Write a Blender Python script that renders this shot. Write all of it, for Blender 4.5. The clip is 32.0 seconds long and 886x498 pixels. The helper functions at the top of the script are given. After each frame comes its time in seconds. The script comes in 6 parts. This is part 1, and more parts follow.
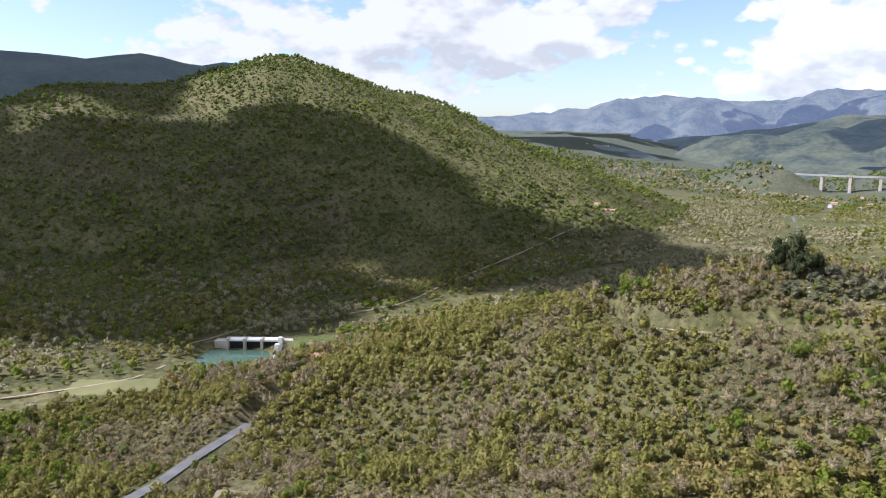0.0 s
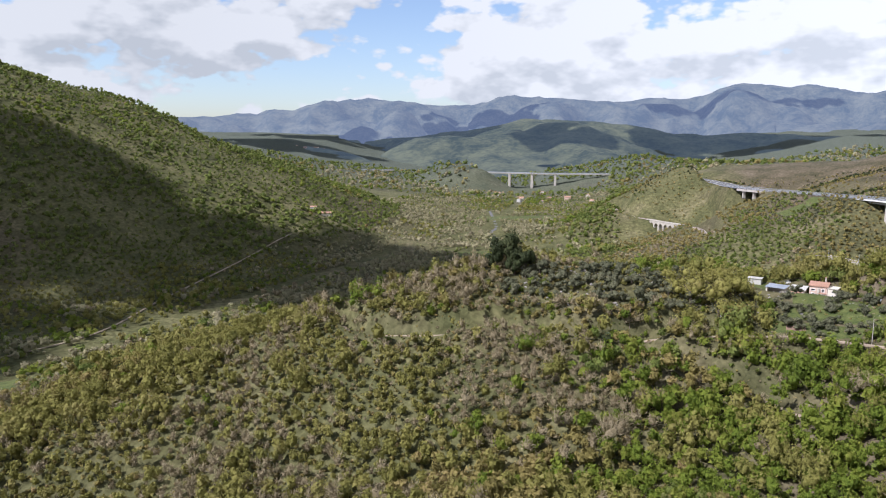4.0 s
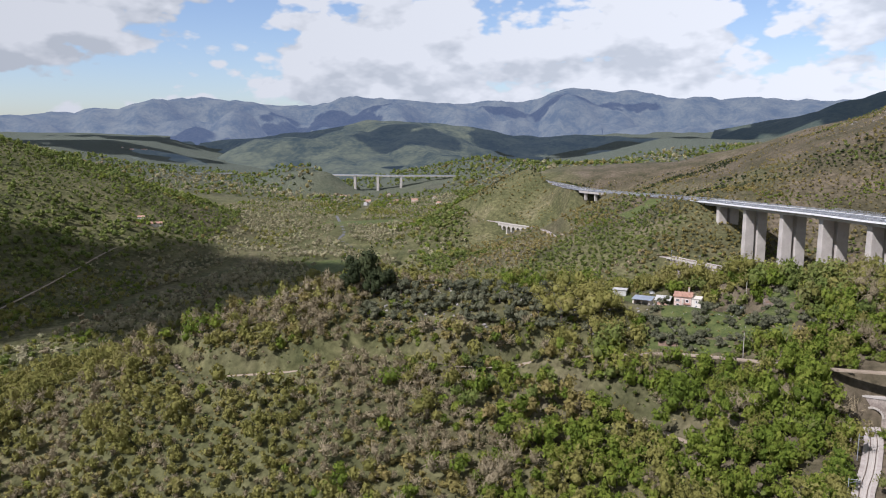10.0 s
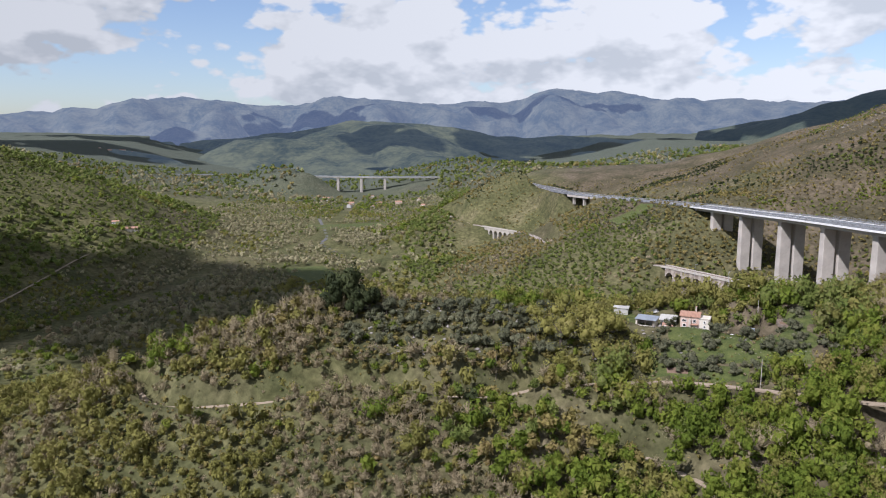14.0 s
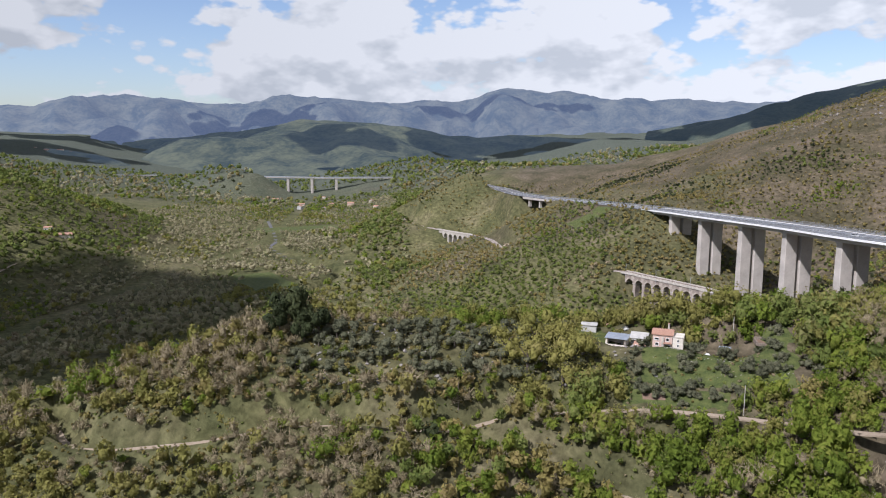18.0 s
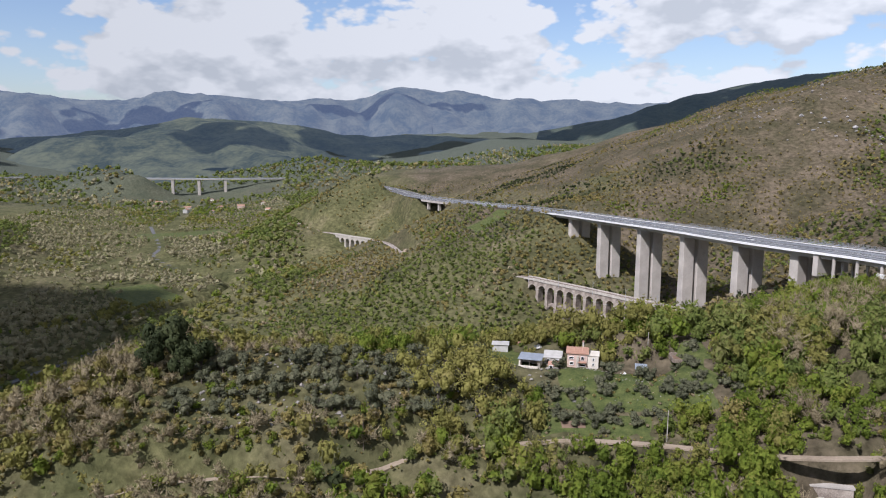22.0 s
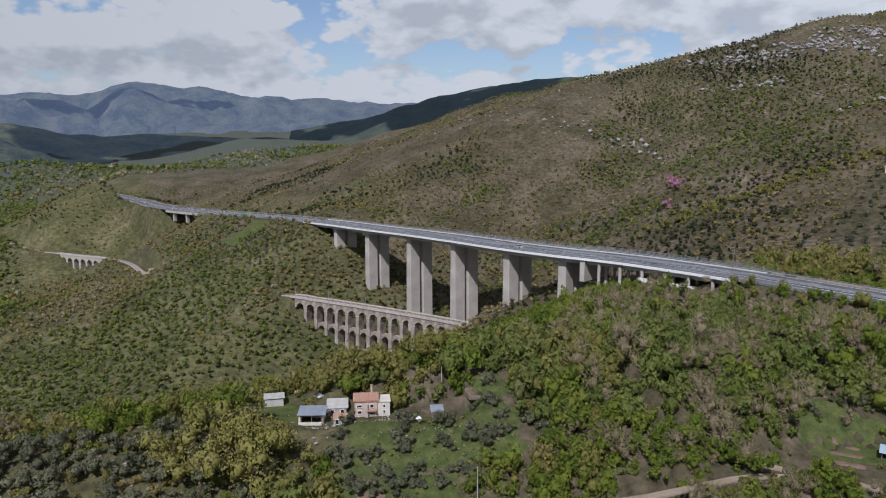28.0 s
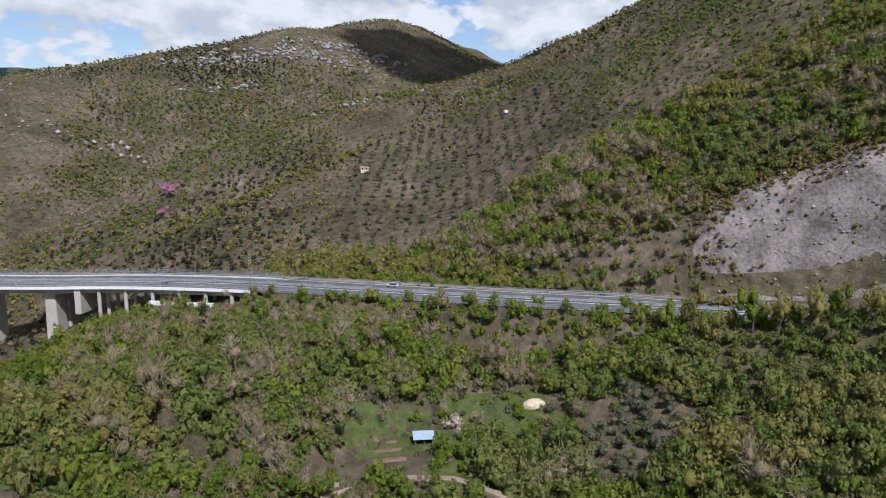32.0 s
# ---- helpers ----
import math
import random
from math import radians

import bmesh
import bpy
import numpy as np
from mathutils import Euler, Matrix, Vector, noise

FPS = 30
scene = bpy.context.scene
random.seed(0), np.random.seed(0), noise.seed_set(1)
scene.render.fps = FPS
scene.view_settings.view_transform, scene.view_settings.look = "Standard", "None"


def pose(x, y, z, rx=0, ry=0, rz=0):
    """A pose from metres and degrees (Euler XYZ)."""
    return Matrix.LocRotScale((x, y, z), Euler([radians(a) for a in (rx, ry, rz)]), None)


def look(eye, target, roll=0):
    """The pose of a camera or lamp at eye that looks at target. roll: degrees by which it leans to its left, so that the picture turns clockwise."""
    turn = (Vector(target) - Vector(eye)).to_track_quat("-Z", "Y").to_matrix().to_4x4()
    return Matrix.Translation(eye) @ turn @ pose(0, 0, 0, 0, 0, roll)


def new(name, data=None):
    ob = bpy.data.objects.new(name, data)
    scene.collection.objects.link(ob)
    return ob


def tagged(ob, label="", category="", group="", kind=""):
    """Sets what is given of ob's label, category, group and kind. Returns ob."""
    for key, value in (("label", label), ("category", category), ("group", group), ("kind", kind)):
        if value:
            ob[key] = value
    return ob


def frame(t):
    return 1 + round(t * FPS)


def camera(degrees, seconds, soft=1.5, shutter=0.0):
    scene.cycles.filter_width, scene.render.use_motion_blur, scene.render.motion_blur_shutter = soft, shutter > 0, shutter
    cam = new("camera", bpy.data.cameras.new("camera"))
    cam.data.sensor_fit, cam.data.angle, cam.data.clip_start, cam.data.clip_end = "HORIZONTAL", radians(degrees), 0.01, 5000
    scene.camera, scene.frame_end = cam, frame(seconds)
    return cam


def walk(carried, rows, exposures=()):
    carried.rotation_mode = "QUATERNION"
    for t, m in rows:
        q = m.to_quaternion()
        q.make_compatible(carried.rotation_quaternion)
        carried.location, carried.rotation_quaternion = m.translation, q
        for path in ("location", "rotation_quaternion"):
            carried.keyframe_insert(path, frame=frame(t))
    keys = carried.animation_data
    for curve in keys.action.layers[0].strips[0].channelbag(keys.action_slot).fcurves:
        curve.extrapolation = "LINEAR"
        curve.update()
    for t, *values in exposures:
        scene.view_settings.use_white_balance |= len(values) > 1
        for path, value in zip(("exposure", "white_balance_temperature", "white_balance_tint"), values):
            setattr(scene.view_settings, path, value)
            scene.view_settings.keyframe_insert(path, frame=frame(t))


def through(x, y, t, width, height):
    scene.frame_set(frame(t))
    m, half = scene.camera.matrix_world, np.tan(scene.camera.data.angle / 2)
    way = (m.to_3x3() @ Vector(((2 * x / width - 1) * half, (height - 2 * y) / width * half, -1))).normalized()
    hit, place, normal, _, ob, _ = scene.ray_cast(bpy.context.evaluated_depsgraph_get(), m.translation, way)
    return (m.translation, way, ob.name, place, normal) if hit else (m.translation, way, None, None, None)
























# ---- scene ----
# ---- camera: seconds, place, then heading, tilt and lean in degrees ----
cam = camera(63.98, 32.0, 1.1)
PATH = [
    (0, -0.01, 0.00, 130.01, -40.388, -8.737, 0.064),
    (0.5, -1.61, 1.18, 130.15, -36.945, -8.734, 0.055),
    (1, -3.24, 2.48, 130.32, -33.497, -8.702, -0.011),
    (1.5, -4.86, 3.91, 130.51, -30.046, -8.698, -0.063),
    (2, -6.45, 5.46, 130.70, -26.626, -8.695, -0.087),
    (2.5, -7.98, 7.12, 130.88, -23.210, -8.681, -0.094),
    (3, -9.41, 8.90, 131.03, -20.180, -8.660, -0.188),
    (3.5, -10.78, 10.77, 131.17, -18.650, -8.648, -0.136),
    (5.5, -15.15, 18.71, 131.68, -13.707, -8.580, -0.085),
    (6, -16.11, 20.81, 131.88, -12.584, -8.580, -0.036),
    (6.5, -17.02, 22.95, 132.09, -11.525, -8.595, 0.014),
    (7, -17.82, 25.14, 132.34, -10.463, -8.589, -0.036),
    (7.5, -18.62, 27.36, 132.59, -9.413, -8.591, -0.040),
    (8, -19.30, 29.62, 132.85, -8.489, -8.583, -0.049),
    (8.5, -19.92, 31.91, 133.12, -7.600, -8.582, -0.058),
    (9, -20.51, 34.24, 133.37, -6.685, -8.588, -0.061),
    (9.5, -21.06, 36.60, 133.62, -5.792, -8.581, -0.082),
    (10, -21.58, 38.99, 133.88, -4.928, -8.584, -0.070),
    (10.5, -22.05, 41.41, 134.15, -4.255, -8.560, -0.075),
    (11, -22.50, 43.85, 134.44, -4.139, -8.575, -0.052),
    (11.5, -22.95, 46.27, 134.75, -4.092, -8.580, -0.050),
    (12, -23.38, 48.66, 135.09, -4.039, -8.587, -0.064),
    (12.5, -23.80, 51.06, 135.44, -3.986, -8.586, -0.021),
    (13, -24.21, 53.48, 135.80, -3.927, -8.584, 0.025),
    (13.5, -24.62, 56.03, 136.10, -3.854, -8.567, 0.056),
    (14, -25.01, 58.52, 136.43, -3.597, -8.573, 0.026),
    (14.5, -25.32, 61.05, 136.75, -3.265, -8.583, 0.056),
    (16.5, -26.35, 71.13, 137.89, -1.409, -8.633, -0.009),
    (17, -26.54, 73.59, 138.16, -0.895, -8.629, 0.004),
    (17.5, -26.74, 75.95, 138.44, -0.375, -8.632, 0.036),
    (18, -26.95, 78.25, 138.72, 0.239, -8.659, 0.085),
    (18.5, -27.13, 80.55, 139.00, 0.868, -8.683, 0.128),
    (19, -27.29, 82.85, 139.30, 1.670, -8.713, 0.169),
    (19.5, -27.39, 85.28, 139.62, 2.546, -8.710, 0.185),
    (20, -27.49, 87.66, 139.95, 3.433, -8.706, 0.192),
    (20.5, -27.56, 90.06, 140.31, 4.474, -8.696, 0.147),
    (21, -27.63, 92.42, 140.68, 5.862, -8.710, 0.157),
    (21.5, -27.63, 94.96, 141.10, 7.270, -8.734, 0.206),
    (22, -27.59, 97.53, 141.53, 8.663, -8.752, 0.180),
    (22.5, -27.51, 100.12, 141.96, 10.151, -8.753, 0.159),
    (23, -27.37, 102.71, 142.37, 11.690, -8.767, 0.204),
    (23.5, -27.23, 105.28, 142.80, 13.139, -8.791, 0.232),
    (24, -27.04, 107.85, 143.22, 14.599, -8.818, 0.195),
    (24.5, -26.80, 110.43, 143.66, 16.177, -8.852, 0.251),
    (25, -26.47, 113.00, 144.04, 17.775, -8.866, 0.236),
    (25.5, -26.06, 115.58, 144.41, 19.438, -8.845, 0.143),
    (27.5, -23.66, 125.82, 145.65, 26.363, -8.843, 0.143),
    (28, -22.82, 128.34, 145.87, 28.238, -8.844, 0.040),
    (28.5, -21.94, 130.85, 146.03, 30.787, -8.818, -0.038),
    (29, -20.90, 133.35, 146.29, 34.009, -8.817, -0.083),
    (29.5, -19.78, 135.87, 146.59, 37.810, -8.818, -0.113),
    (30, -18.60, 138.38, 146.93, 41.673, -8.821, -0.142),
    (30.5, -17.43, 140.93, 147.29, 49.996, -8.833, -0.164),
    (31, -16.23, 143.44, 147.66, 57.790, -8.861, -0.226),
    (31.5, -14.97, 145.89, 148.02, 63.190, -8.891, -0.119),
    (32, -13.62, 148.25, 148.36, 68.484, -8.899, 0.017),
]
walk(cam, [(t, pose(x, y, z, 90 + tilt, 0, -turn) @ pose(0, 0, 0, 0, 0, lean)) for t, x, y, z, turn, tilt, lean in PATH],
     [(0, 0.65, 5900, 19), (2, 0.55, 5900, 19), (4.5, 0.3, 5900, 19), (7, 0.15, 5900, 19), (18, 0.08, 5900, 19), (22, 0.0, 5900, 19), (27.5, -0.5, 5800, 17), (30, -0.48, 5800, 17), (31, -0.22, 5800, 17), (32, -0.15, 5800, 17)])


# ---- daylight: broken cumulus, sun high on the left behind the first view ----
SUN_WAY = Vector((-0.74, -0.70, 1.12)).normalized()  # towards the sun
sun = new("sun", bpy.data.lights.new("sun", "SUN"))
sun.data.energy, sun.data.angle, sun.data.color = 5.6, radians(0.6), (1.0, 0.965, 0.90)
sun.matrix_world = look(SUN_WAY * 3000, (0, 0, 0))
world = bpy.data.worlds.new("sky")
scene.world = world
world.use_nodes = True


def wire(tree):
    """Short ways to add and join nodes of one tree."""
    def add(kind, **values):
        n = tree.nodes.new(kind)
        for key, value in values.items():
            n.inputs[key.replace("_", " ")].default_value = value
        return n

    return add, tree.links.new


def sky_nodes():
    t = world.node_tree
    t.nodes.clear()
    add, join = wire(t)
    sky = add("ShaderNodeTexSky")
    sky.sky_type, sky.sun_disc = "NISHITA", False
    sky.sun_elevation = math.asin(SUN_WAY.z)
    sky.sun_rotation = math.atan2(SUN_WAY.x, SUN_WAY.y)
    sky.altitude, sky.dust_density, sky.ozone_density = 300, 1.2, 1.0
    place = add("ShaderNodeTexCoord")

    def puffs(rise, detail):
        """The density of the cumulus field, looked up a little higher by rise: broad heaps with billowing edges."""
        shift = add("ShaderNodeMapping")
        shift.inputs["Scale"].default_value = (1.0, 1.0, 1.9)
        shift.inputs["Location"].default_value = (2.15, 0.40, 0.33 + rise)
        join(place.outputs["Generated"], shift.inputs["Vector"])
        n = add("ShaderNodeTexNoise", Scale=4.6, Detail=detail, Roughness=0.5)
        join(shift.outputs["Vector"], n.inputs["Vector"])
        heap = add("ShaderNodeTexVoronoi", Scale=15.0, Detail=3.0, Roughness=0.55)
        heap.feature = "SMOOTH_F1"
        heap.inputs["Smoothness"].default_value = 0.35
        join(shift.outputs["Vector"], heap.inputs["Vector"])
        swell = add("ShaderNodeMath")
        swell.operation = "MULTIPLY_ADD"
        swell.inputs[1].default_value = -0.17
        join(heap.outputs["Distance"], swell.inputs[0])
        join(n.outputs["Fac"], swell.inputs[2])
        return swell

    here, higher = puffs(0.0, 6.0), puffs(0.06, 4.0)
    apart = add("ShaderNodeSeparateXYZ")
    join(place.outputs["Generated"], apart.inputs[0])
    more = add("ShaderNodeMath")
    more.operation = "MULTIPLY_ADD"
    more.inputs[1].default_value = 0.08
    join(apart.outputs["X"], more.inputs[0])
    join(here.outputs[0], more.inputs[2])
    cover = add("ShaderNodeValToRGB")
    cover.color_ramp.elements[0].position, cover.color_ramp.elements[1].position = 0.262, 0.305
    join(more.outputs[0], cover.inputs["Fac"])
    fall = add("ShaderNodeMath")
    fall.operation = "SUBTRACT"
    join(here.outputs[0], fall.inputs[0])
    join(higher.outputs[0], fall.inputs[1])
    shade = add("ShaderNodeValToRGB")
    shade.color_ramp.elements[0].position, shade.color_ramp.elements[1].position = 0.0, 1.0
    shade.color_ramp.elements[0].color, shade.color_ramp.elements[1].color = (0.675, 0.725, 0.735, 1), (0.95, 0.985, 0.96, 1)
    lift = add("ShaderNodeMapRange")
    for key, value in zip(("From Min", "From Max", "To Min", "To Max"), (-0.11, 0.03, 0.0, 1.0)):
        lift.inputs[key].default_value = value
    join(fall.outputs[0], lift.inputs["Value"])
    join(lift.outputs[0], shade.inputs["Fac"])
    blue = add("ShaderNodeBackground", Strength=0.125)
    join(sky.outputs["Color"], blue.inputs["Color"])
    white = add("ShaderNodeBackground", Strength=0.84)
    join(shade.outputs["Color"], white.inputs["Color"])
    under = add("ShaderNodeMapRange")  # overhead the clouds show their grey undersides
    for key, value in zip(("From Min", "From Max", "To Min", "To Max"), (0.2, 0.6, 0.74, 0.34)):
        under.inputs[key].default_value = value
    join(apart.outputs["Z"], under.inputs["Value"])
    facing = add("ShaderNodeMapRange")  # cumulus away from the sun shows its lit side
    for key, value in zip(("From Min", "From Max", "To Min", "To Max"), (-0.6, 0.8, 0.86, 1.28)):
        facing.inputs[key].default_value = value
    join(apart.outputs["X"], facing.inputs["Value"])
    lit = add("ShaderNodeMath")
    lit.operation = "MULTIPLY"
    join(under.outputs[0], lit.inputs[0])
    join(facing.outputs[0], lit.inputs[1])
    join(lit.outputs[0], white.inputs["Strength"])
    mix = add("ShaderNodeMixShader")
    join(cover.outputs["Color"], mix.inputs["Fac"])
    join(blue.outputs[0], mix.inputs[1])
    join(white.outputs[0], mix.inputs[2])
    out = add("ShaderNodeOutputWorld")
    join(mix.outputs[0], out.inputs["Surface"])


sky_nodes()


# ---- materials ----
def material(name, low, high, scale=3.0, fine=40.0, rough=0.85, bump=0.3, metal=0.0, space="Object", distance=0.05, detail=6.0, spread=(0.35, 0.65)):
    """A surface between two colours: broad stains, fine grain and fine relief, at real size."""
    m = bpy.data.materials.new(name)
    m.use_nodes = True
    t = m.node_tree
    add, join = wire(t)
    shader = t.nodes["Principled BSDF"]
    place = add("ShaderNodeTexCoord")
    broad = add("ShaderNodeTexNoise", Scale=scale, Detail=detail, Roughness=0.6)
    grain = add("ShaderNodeTexNoise", Scale=fine, Detail=3.0, Roughness=0.6)
    for n in (broad, grain):
        join(place.outputs[space], n.inputs["Vector"])
    both = add("ShaderNodeMath")
    both.operation = "MULTIPLY_ADD"
    both.inputs[1].default_value = 0.35
    join(grain.outputs["Fac"], both.inputs[0])
    scaled = add("ShaderNodeMath")
    scaled.operation = "MULTIPLY"
    scaled.inputs[1].default_value = 0.65
    join(broad.outputs["Fac"], scaled.inputs[0])
    join(scaled.outputs[0], both.inputs[2])
    ramp = add("ShaderNodeValToRGB")
    a, b = ramp.color_ramp.elements
    a.position, b.position = spread
    a.color, b.color = (*low, 1), (*high, 1)
    join(both.outputs[0], ramp.inputs["Fac"])
    join(ramp.outputs["Color"], shader.inputs["Base Color"])
    shader.inputs["Roughness"].default_value, shader.inputs["Metallic"].default_value = rough, metal
    if rough > 0.7:
        shader.inputs["Specular IOR Level"].default_value = 0.2
    relief = add("ShaderNodeBump", Strength=bump, Distance=distance)
    join(grain.outputs["Fac"], relief.inputs["Height"])
    join(relief.outputs["Normal"], shader.inputs["Normal"])
    return m


def foliage(name, stops, through=0.25, gaps=5.0):
    """Leaves of one kind of tree: each tree has its own tint, each leaf a little of its own, with light coming through."""
    m = bpy.data.materials.new(name)
    m.use_nodes = True
    t = m.node_tree
    add, join = wire(t)
    shader, out = t.nodes["Principled BSDF"], t.nodes["Material Output"]
    tint = add("ShaderNodeAttribute")
    tint.attribute_name = "tint"
    leaf = add("ShaderNodeNewGeometry")
    part_ = add("ShaderNodeMath")
    part_.operation = "MULTIPLY_ADD"
    part_.inputs[1].default_value, part_.inputs[2].default_value = 0.34, -0.17
    join(leaf.outputs["Random Per Island"], part_.inputs[0])
    total = add("ShaderNodeMath")
    total.operation = "ADD"
    join(part_.outputs[0], total.inputs[0])
    join(tint.outputs["Fac"], total.inputs[1])
    ramp = add("ShaderNodeValToRGB")
    while len(ramp.color_ramp.elements) < len(stops):
        ramp.color_ramp.elements.new(0.5)
    for i, (e, c) in enumerate(zip(ramp.color_ramp.elements, stops)):
        e.position, e.color = i / (len(stops) - 1), (1.17 * c[0], 1.15 * c[1], 1.04 * c[2], 1)
    spot = add("ShaderNodeTexCoord")
    mottle = add("ShaderNodeTexNoise", Scale=2.0, Detail=4.0, Roughness=0.72)
    join(spot.outputs["Object"], mottle.inputs["Vector"])
    vary = add("ShaderNodeMath")
    vary.operation = "MULTIPLY_ADD"
    vary.inputs[1].default_value = 2.2
    join(mottle.outputs["Fac"], vary.inputs[0])
    join(total.outputs[0], vary.inputs[2])
    settle = add("ShaderNodeMath")
    settle.operation = "SUBTRACT"
    settle.inputs[1].default_value = 1.1
    join(vary.outputs[0], settle.inputs[0])
    join(settle.outputs[0], ramp.inputs["Fac"])
    relief = add("ShaderNodeBump", Strength=0.9, Distance=0.55)
    join(mottle.outputs["Fac"], relief.inputs["Height"])
    join(relief.outputs["Normal"], shader.inputs["Normal"])
    join(ramp.outputs["Color"], shader.inputs["Base Color"])
    shader.inputs["Roughness"].default_value = 0.75
    shader.inputs["Specular IOR Level"].default_value = 0.15
    glow = add("ShaderNodeBsdfTranslucent")
    join(ramp.outputs["Color"], glow.inputs["Color"])
    mix = add("ShaderNodeMixShader", Fac=through)
    join(shader.outputs[0], mix.inputs[1])
    join(glow.outputs[0], mix.inputs[2])
    # ragged outlines: gaps between the leaves of a clump
    place = add("ShaderNodeTexCoord")
    fray = add("ShaderNodeTexNoise", Scale=gaps, Detail=2.5)
    join(place.outputs["Object"], fray.inputs["Vector"])
    cut = add("ShaderNodeMath")
    cut.operation = "GREATER_THAN"
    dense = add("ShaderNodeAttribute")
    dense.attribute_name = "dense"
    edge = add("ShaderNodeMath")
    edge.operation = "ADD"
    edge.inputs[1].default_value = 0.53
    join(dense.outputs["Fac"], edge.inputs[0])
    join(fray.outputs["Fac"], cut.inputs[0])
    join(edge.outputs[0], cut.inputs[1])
    gap = add("ShaderNodeBsdfTransparent")
    ragged = add("ShaderNodeMixShader")
    join(cut.outputs[0], ragged.inputs["Fac"])
    join(mix.outputs[0], ragged.inputs[1])
    join(gap.outputs[0], ragged.inputs[2])
    join(ragged.outputs[0], out.inputs["Surface"])
    return m


LEAF = {
    "fresh": foliage("fresh_leaves", [(0.085, 0.125, 0.02), (0.125, 0.172, 0.025), (0.17, 0.215, 0.034), (0.21, 0.22, 0.05)], 0.35),
    "spring": foliage("yellow_green_leaves", [(0.148, 0.148, 0.045), (0.192, 0.187, 0.055), (0.232, 0.22, 0.069), (0.228, 0.204, 0.08)], 0.3),
    "scrub": foliage("oak_scrub_leaves", [(0.135, 0.118, 0.042), (0.185, 0.16, 0.056), (0.235, 0.196, 0.075), (0.25, 0.19, 0.10)], 0.2),
    "bare": foliage("bare_twigs", [(0.17, 0.14, 0.092), (0.215, 0.18, 0.118), (0.255, 0.215, 0.145), (0.30, 0.25, 0.175)], 0.1),
    "olive": foliage("olive_leaves", [(0.066, 0.071, 0.045), (0.09, 0.096, 0.062), (0.118, 0.122, 0.08), (0.142, 0.142, 0.094)], 0.15),
    "dark": foliage("evergreen_leaves", [(0.019, 0.026, 0.011), (0.027, 0.036, 0.015), (0.04, 0.05, 0.022), (0.054, 0.064, 0.028)], 0.1),
    "forest": foliage("hill_forest_leaves", [(0.082, 0.112, 0.03), (0.116, 0.15, 0.038), (0.15, 0.182, 0.048), (0.175, 0.172, 0.07)], 0.25),
    # Pale bare stands, their leaf colours lightened further in place of valley haze
    "valley": foliage("haze_paled_valley_trees", [(0.25, 0.222, 0.165), (0.27, 0.252, 0.155), (0.31, 0.28, 0.20), (0.26, 0.28, 0.125)], 0.25),
    "pink": foliage("pink_blossom", [(0.26, 0.12, 0.19), (0.33, 0.16, 0.25), (0.37, 0.22, 0.30)], 0.2),
    "blossom": foliage("pale_blossom", [(0.33, 0.27, 0.25), (0.42, 0.36, 0.34), (0.5, 0.44, 0.42)], 0.2),
}
M_BARK = material("bark", (0.07, 0.055, 0.045), (0.16, 0.13, 0.11), 2, 14)
M_CONCRETE = material("concrete", (0.34, 0.31, 0.275), (0.50, 0.46, 0.41), 0.12, 2.5, bump=0.15)
M_ASPHALT = material("asphalt", (0.085, 0.085, 0.09), (0.15, 0.15, 0.155), 0.2, 6)
M_STEEL = material("galvanised_steel", (0.35, 0.37, 0.40), (0.5, 0.52, 0.55), 1, 12, rough=0.5, metal=0.6)
M_WHITE = material("white_paint", (0.62, 0.62, 0.60), (0.8, 0.8, 0.78), 2, 20)
M_MASONRY = material("masonry", (0.19, 0.155, 0.13), (0.42, 0.365, 0.31), 0.25, 2.5, bump=0.4, spread=(0.4, 0.6))
M_DIRT = material("dirt_road", (0.22, 0.175, 0.125), (0.37, 0.30, 0.225), 0.15, 2.0)
M_GRAVEL = material("ballast", (0.26, 0.23, 0.20), (0.42, 0.38, 0.34), 0.5, 6.0)
M_TRACKBED = material("rail_ballast", (0.30, 0.26, 0.23), (0.45, 0.40, 0.36), 0.5, 6.0)
M_RUST = material("rail_steel", (0.10, 0.07, 0.05), (0.22, 0.16, 0.12), 1, 10, rough=0.55, metal=0.5)
M_PINK = material("pink_plaster", (0.44, 0.32, 0.265), (0.60, 0.46, 0.39), 0.6, 8)
M_CREAM = material("cream_plaster", (0.52, 0.47, 0.40), (0.70, 0.65, 0.57), 0.6, 8)
M_GREY = material("grey_plaster", (0.36, 0.35, 0.33), (0.52, 0.51, 0.48), 0.6, 8)
M_TILE = material("roof_tile", (0.30, 0.165, 0.115), (0.46, 0.29, 0.215), 1.2, 9)
M_SHEET = material("sheet_metal", (0.28, 0.32, 0.38), (0.42, 0.46, 0.52), 0.6, 6, rough=0.45, metal=0.4)
M_STONE = material("field_stone", (0.30, 0.27, 0.23), (0.52, 0.48, 0.42), 0.6, 5, bump=0.5)
M_DARK = material("dark_opening", (0.012, 0.012, 0.012), (0.03, 0.03, 0.03), 1, 6)
M_WOOD = material("grey_wood", (0.14, 0.11, 0.085), (0.27, 0.22, 0.18), 2, 16)
M_RUBBER = material("tyre_rubber", (0.015, 0.015, 0.015), (0.03, 0.03, 0.03), 4, 40)
M_SOIL = material("dug_soil", (0.13, 0.088, 0.062), (0.22, 0.15, 0.11), 0.6, 5)
M_WATER = material("river_water", (0.05, 0.095, 0.075), (0.075, 0.125, 0.10), 0.05, 0.5, rough=0.12, bump=0.05)
M_GRASS = material("meadow_grass", (0.105, 0.112, 0.046), (0.18, 0.178, 0.08), 0.05, 1.2)
M_LAWN = material("green_grass", (0.034, 0.052, 0.014), (0.115, 0.128, 0.04), 0.35, 2.2, bump=0.8, distance=0.3)


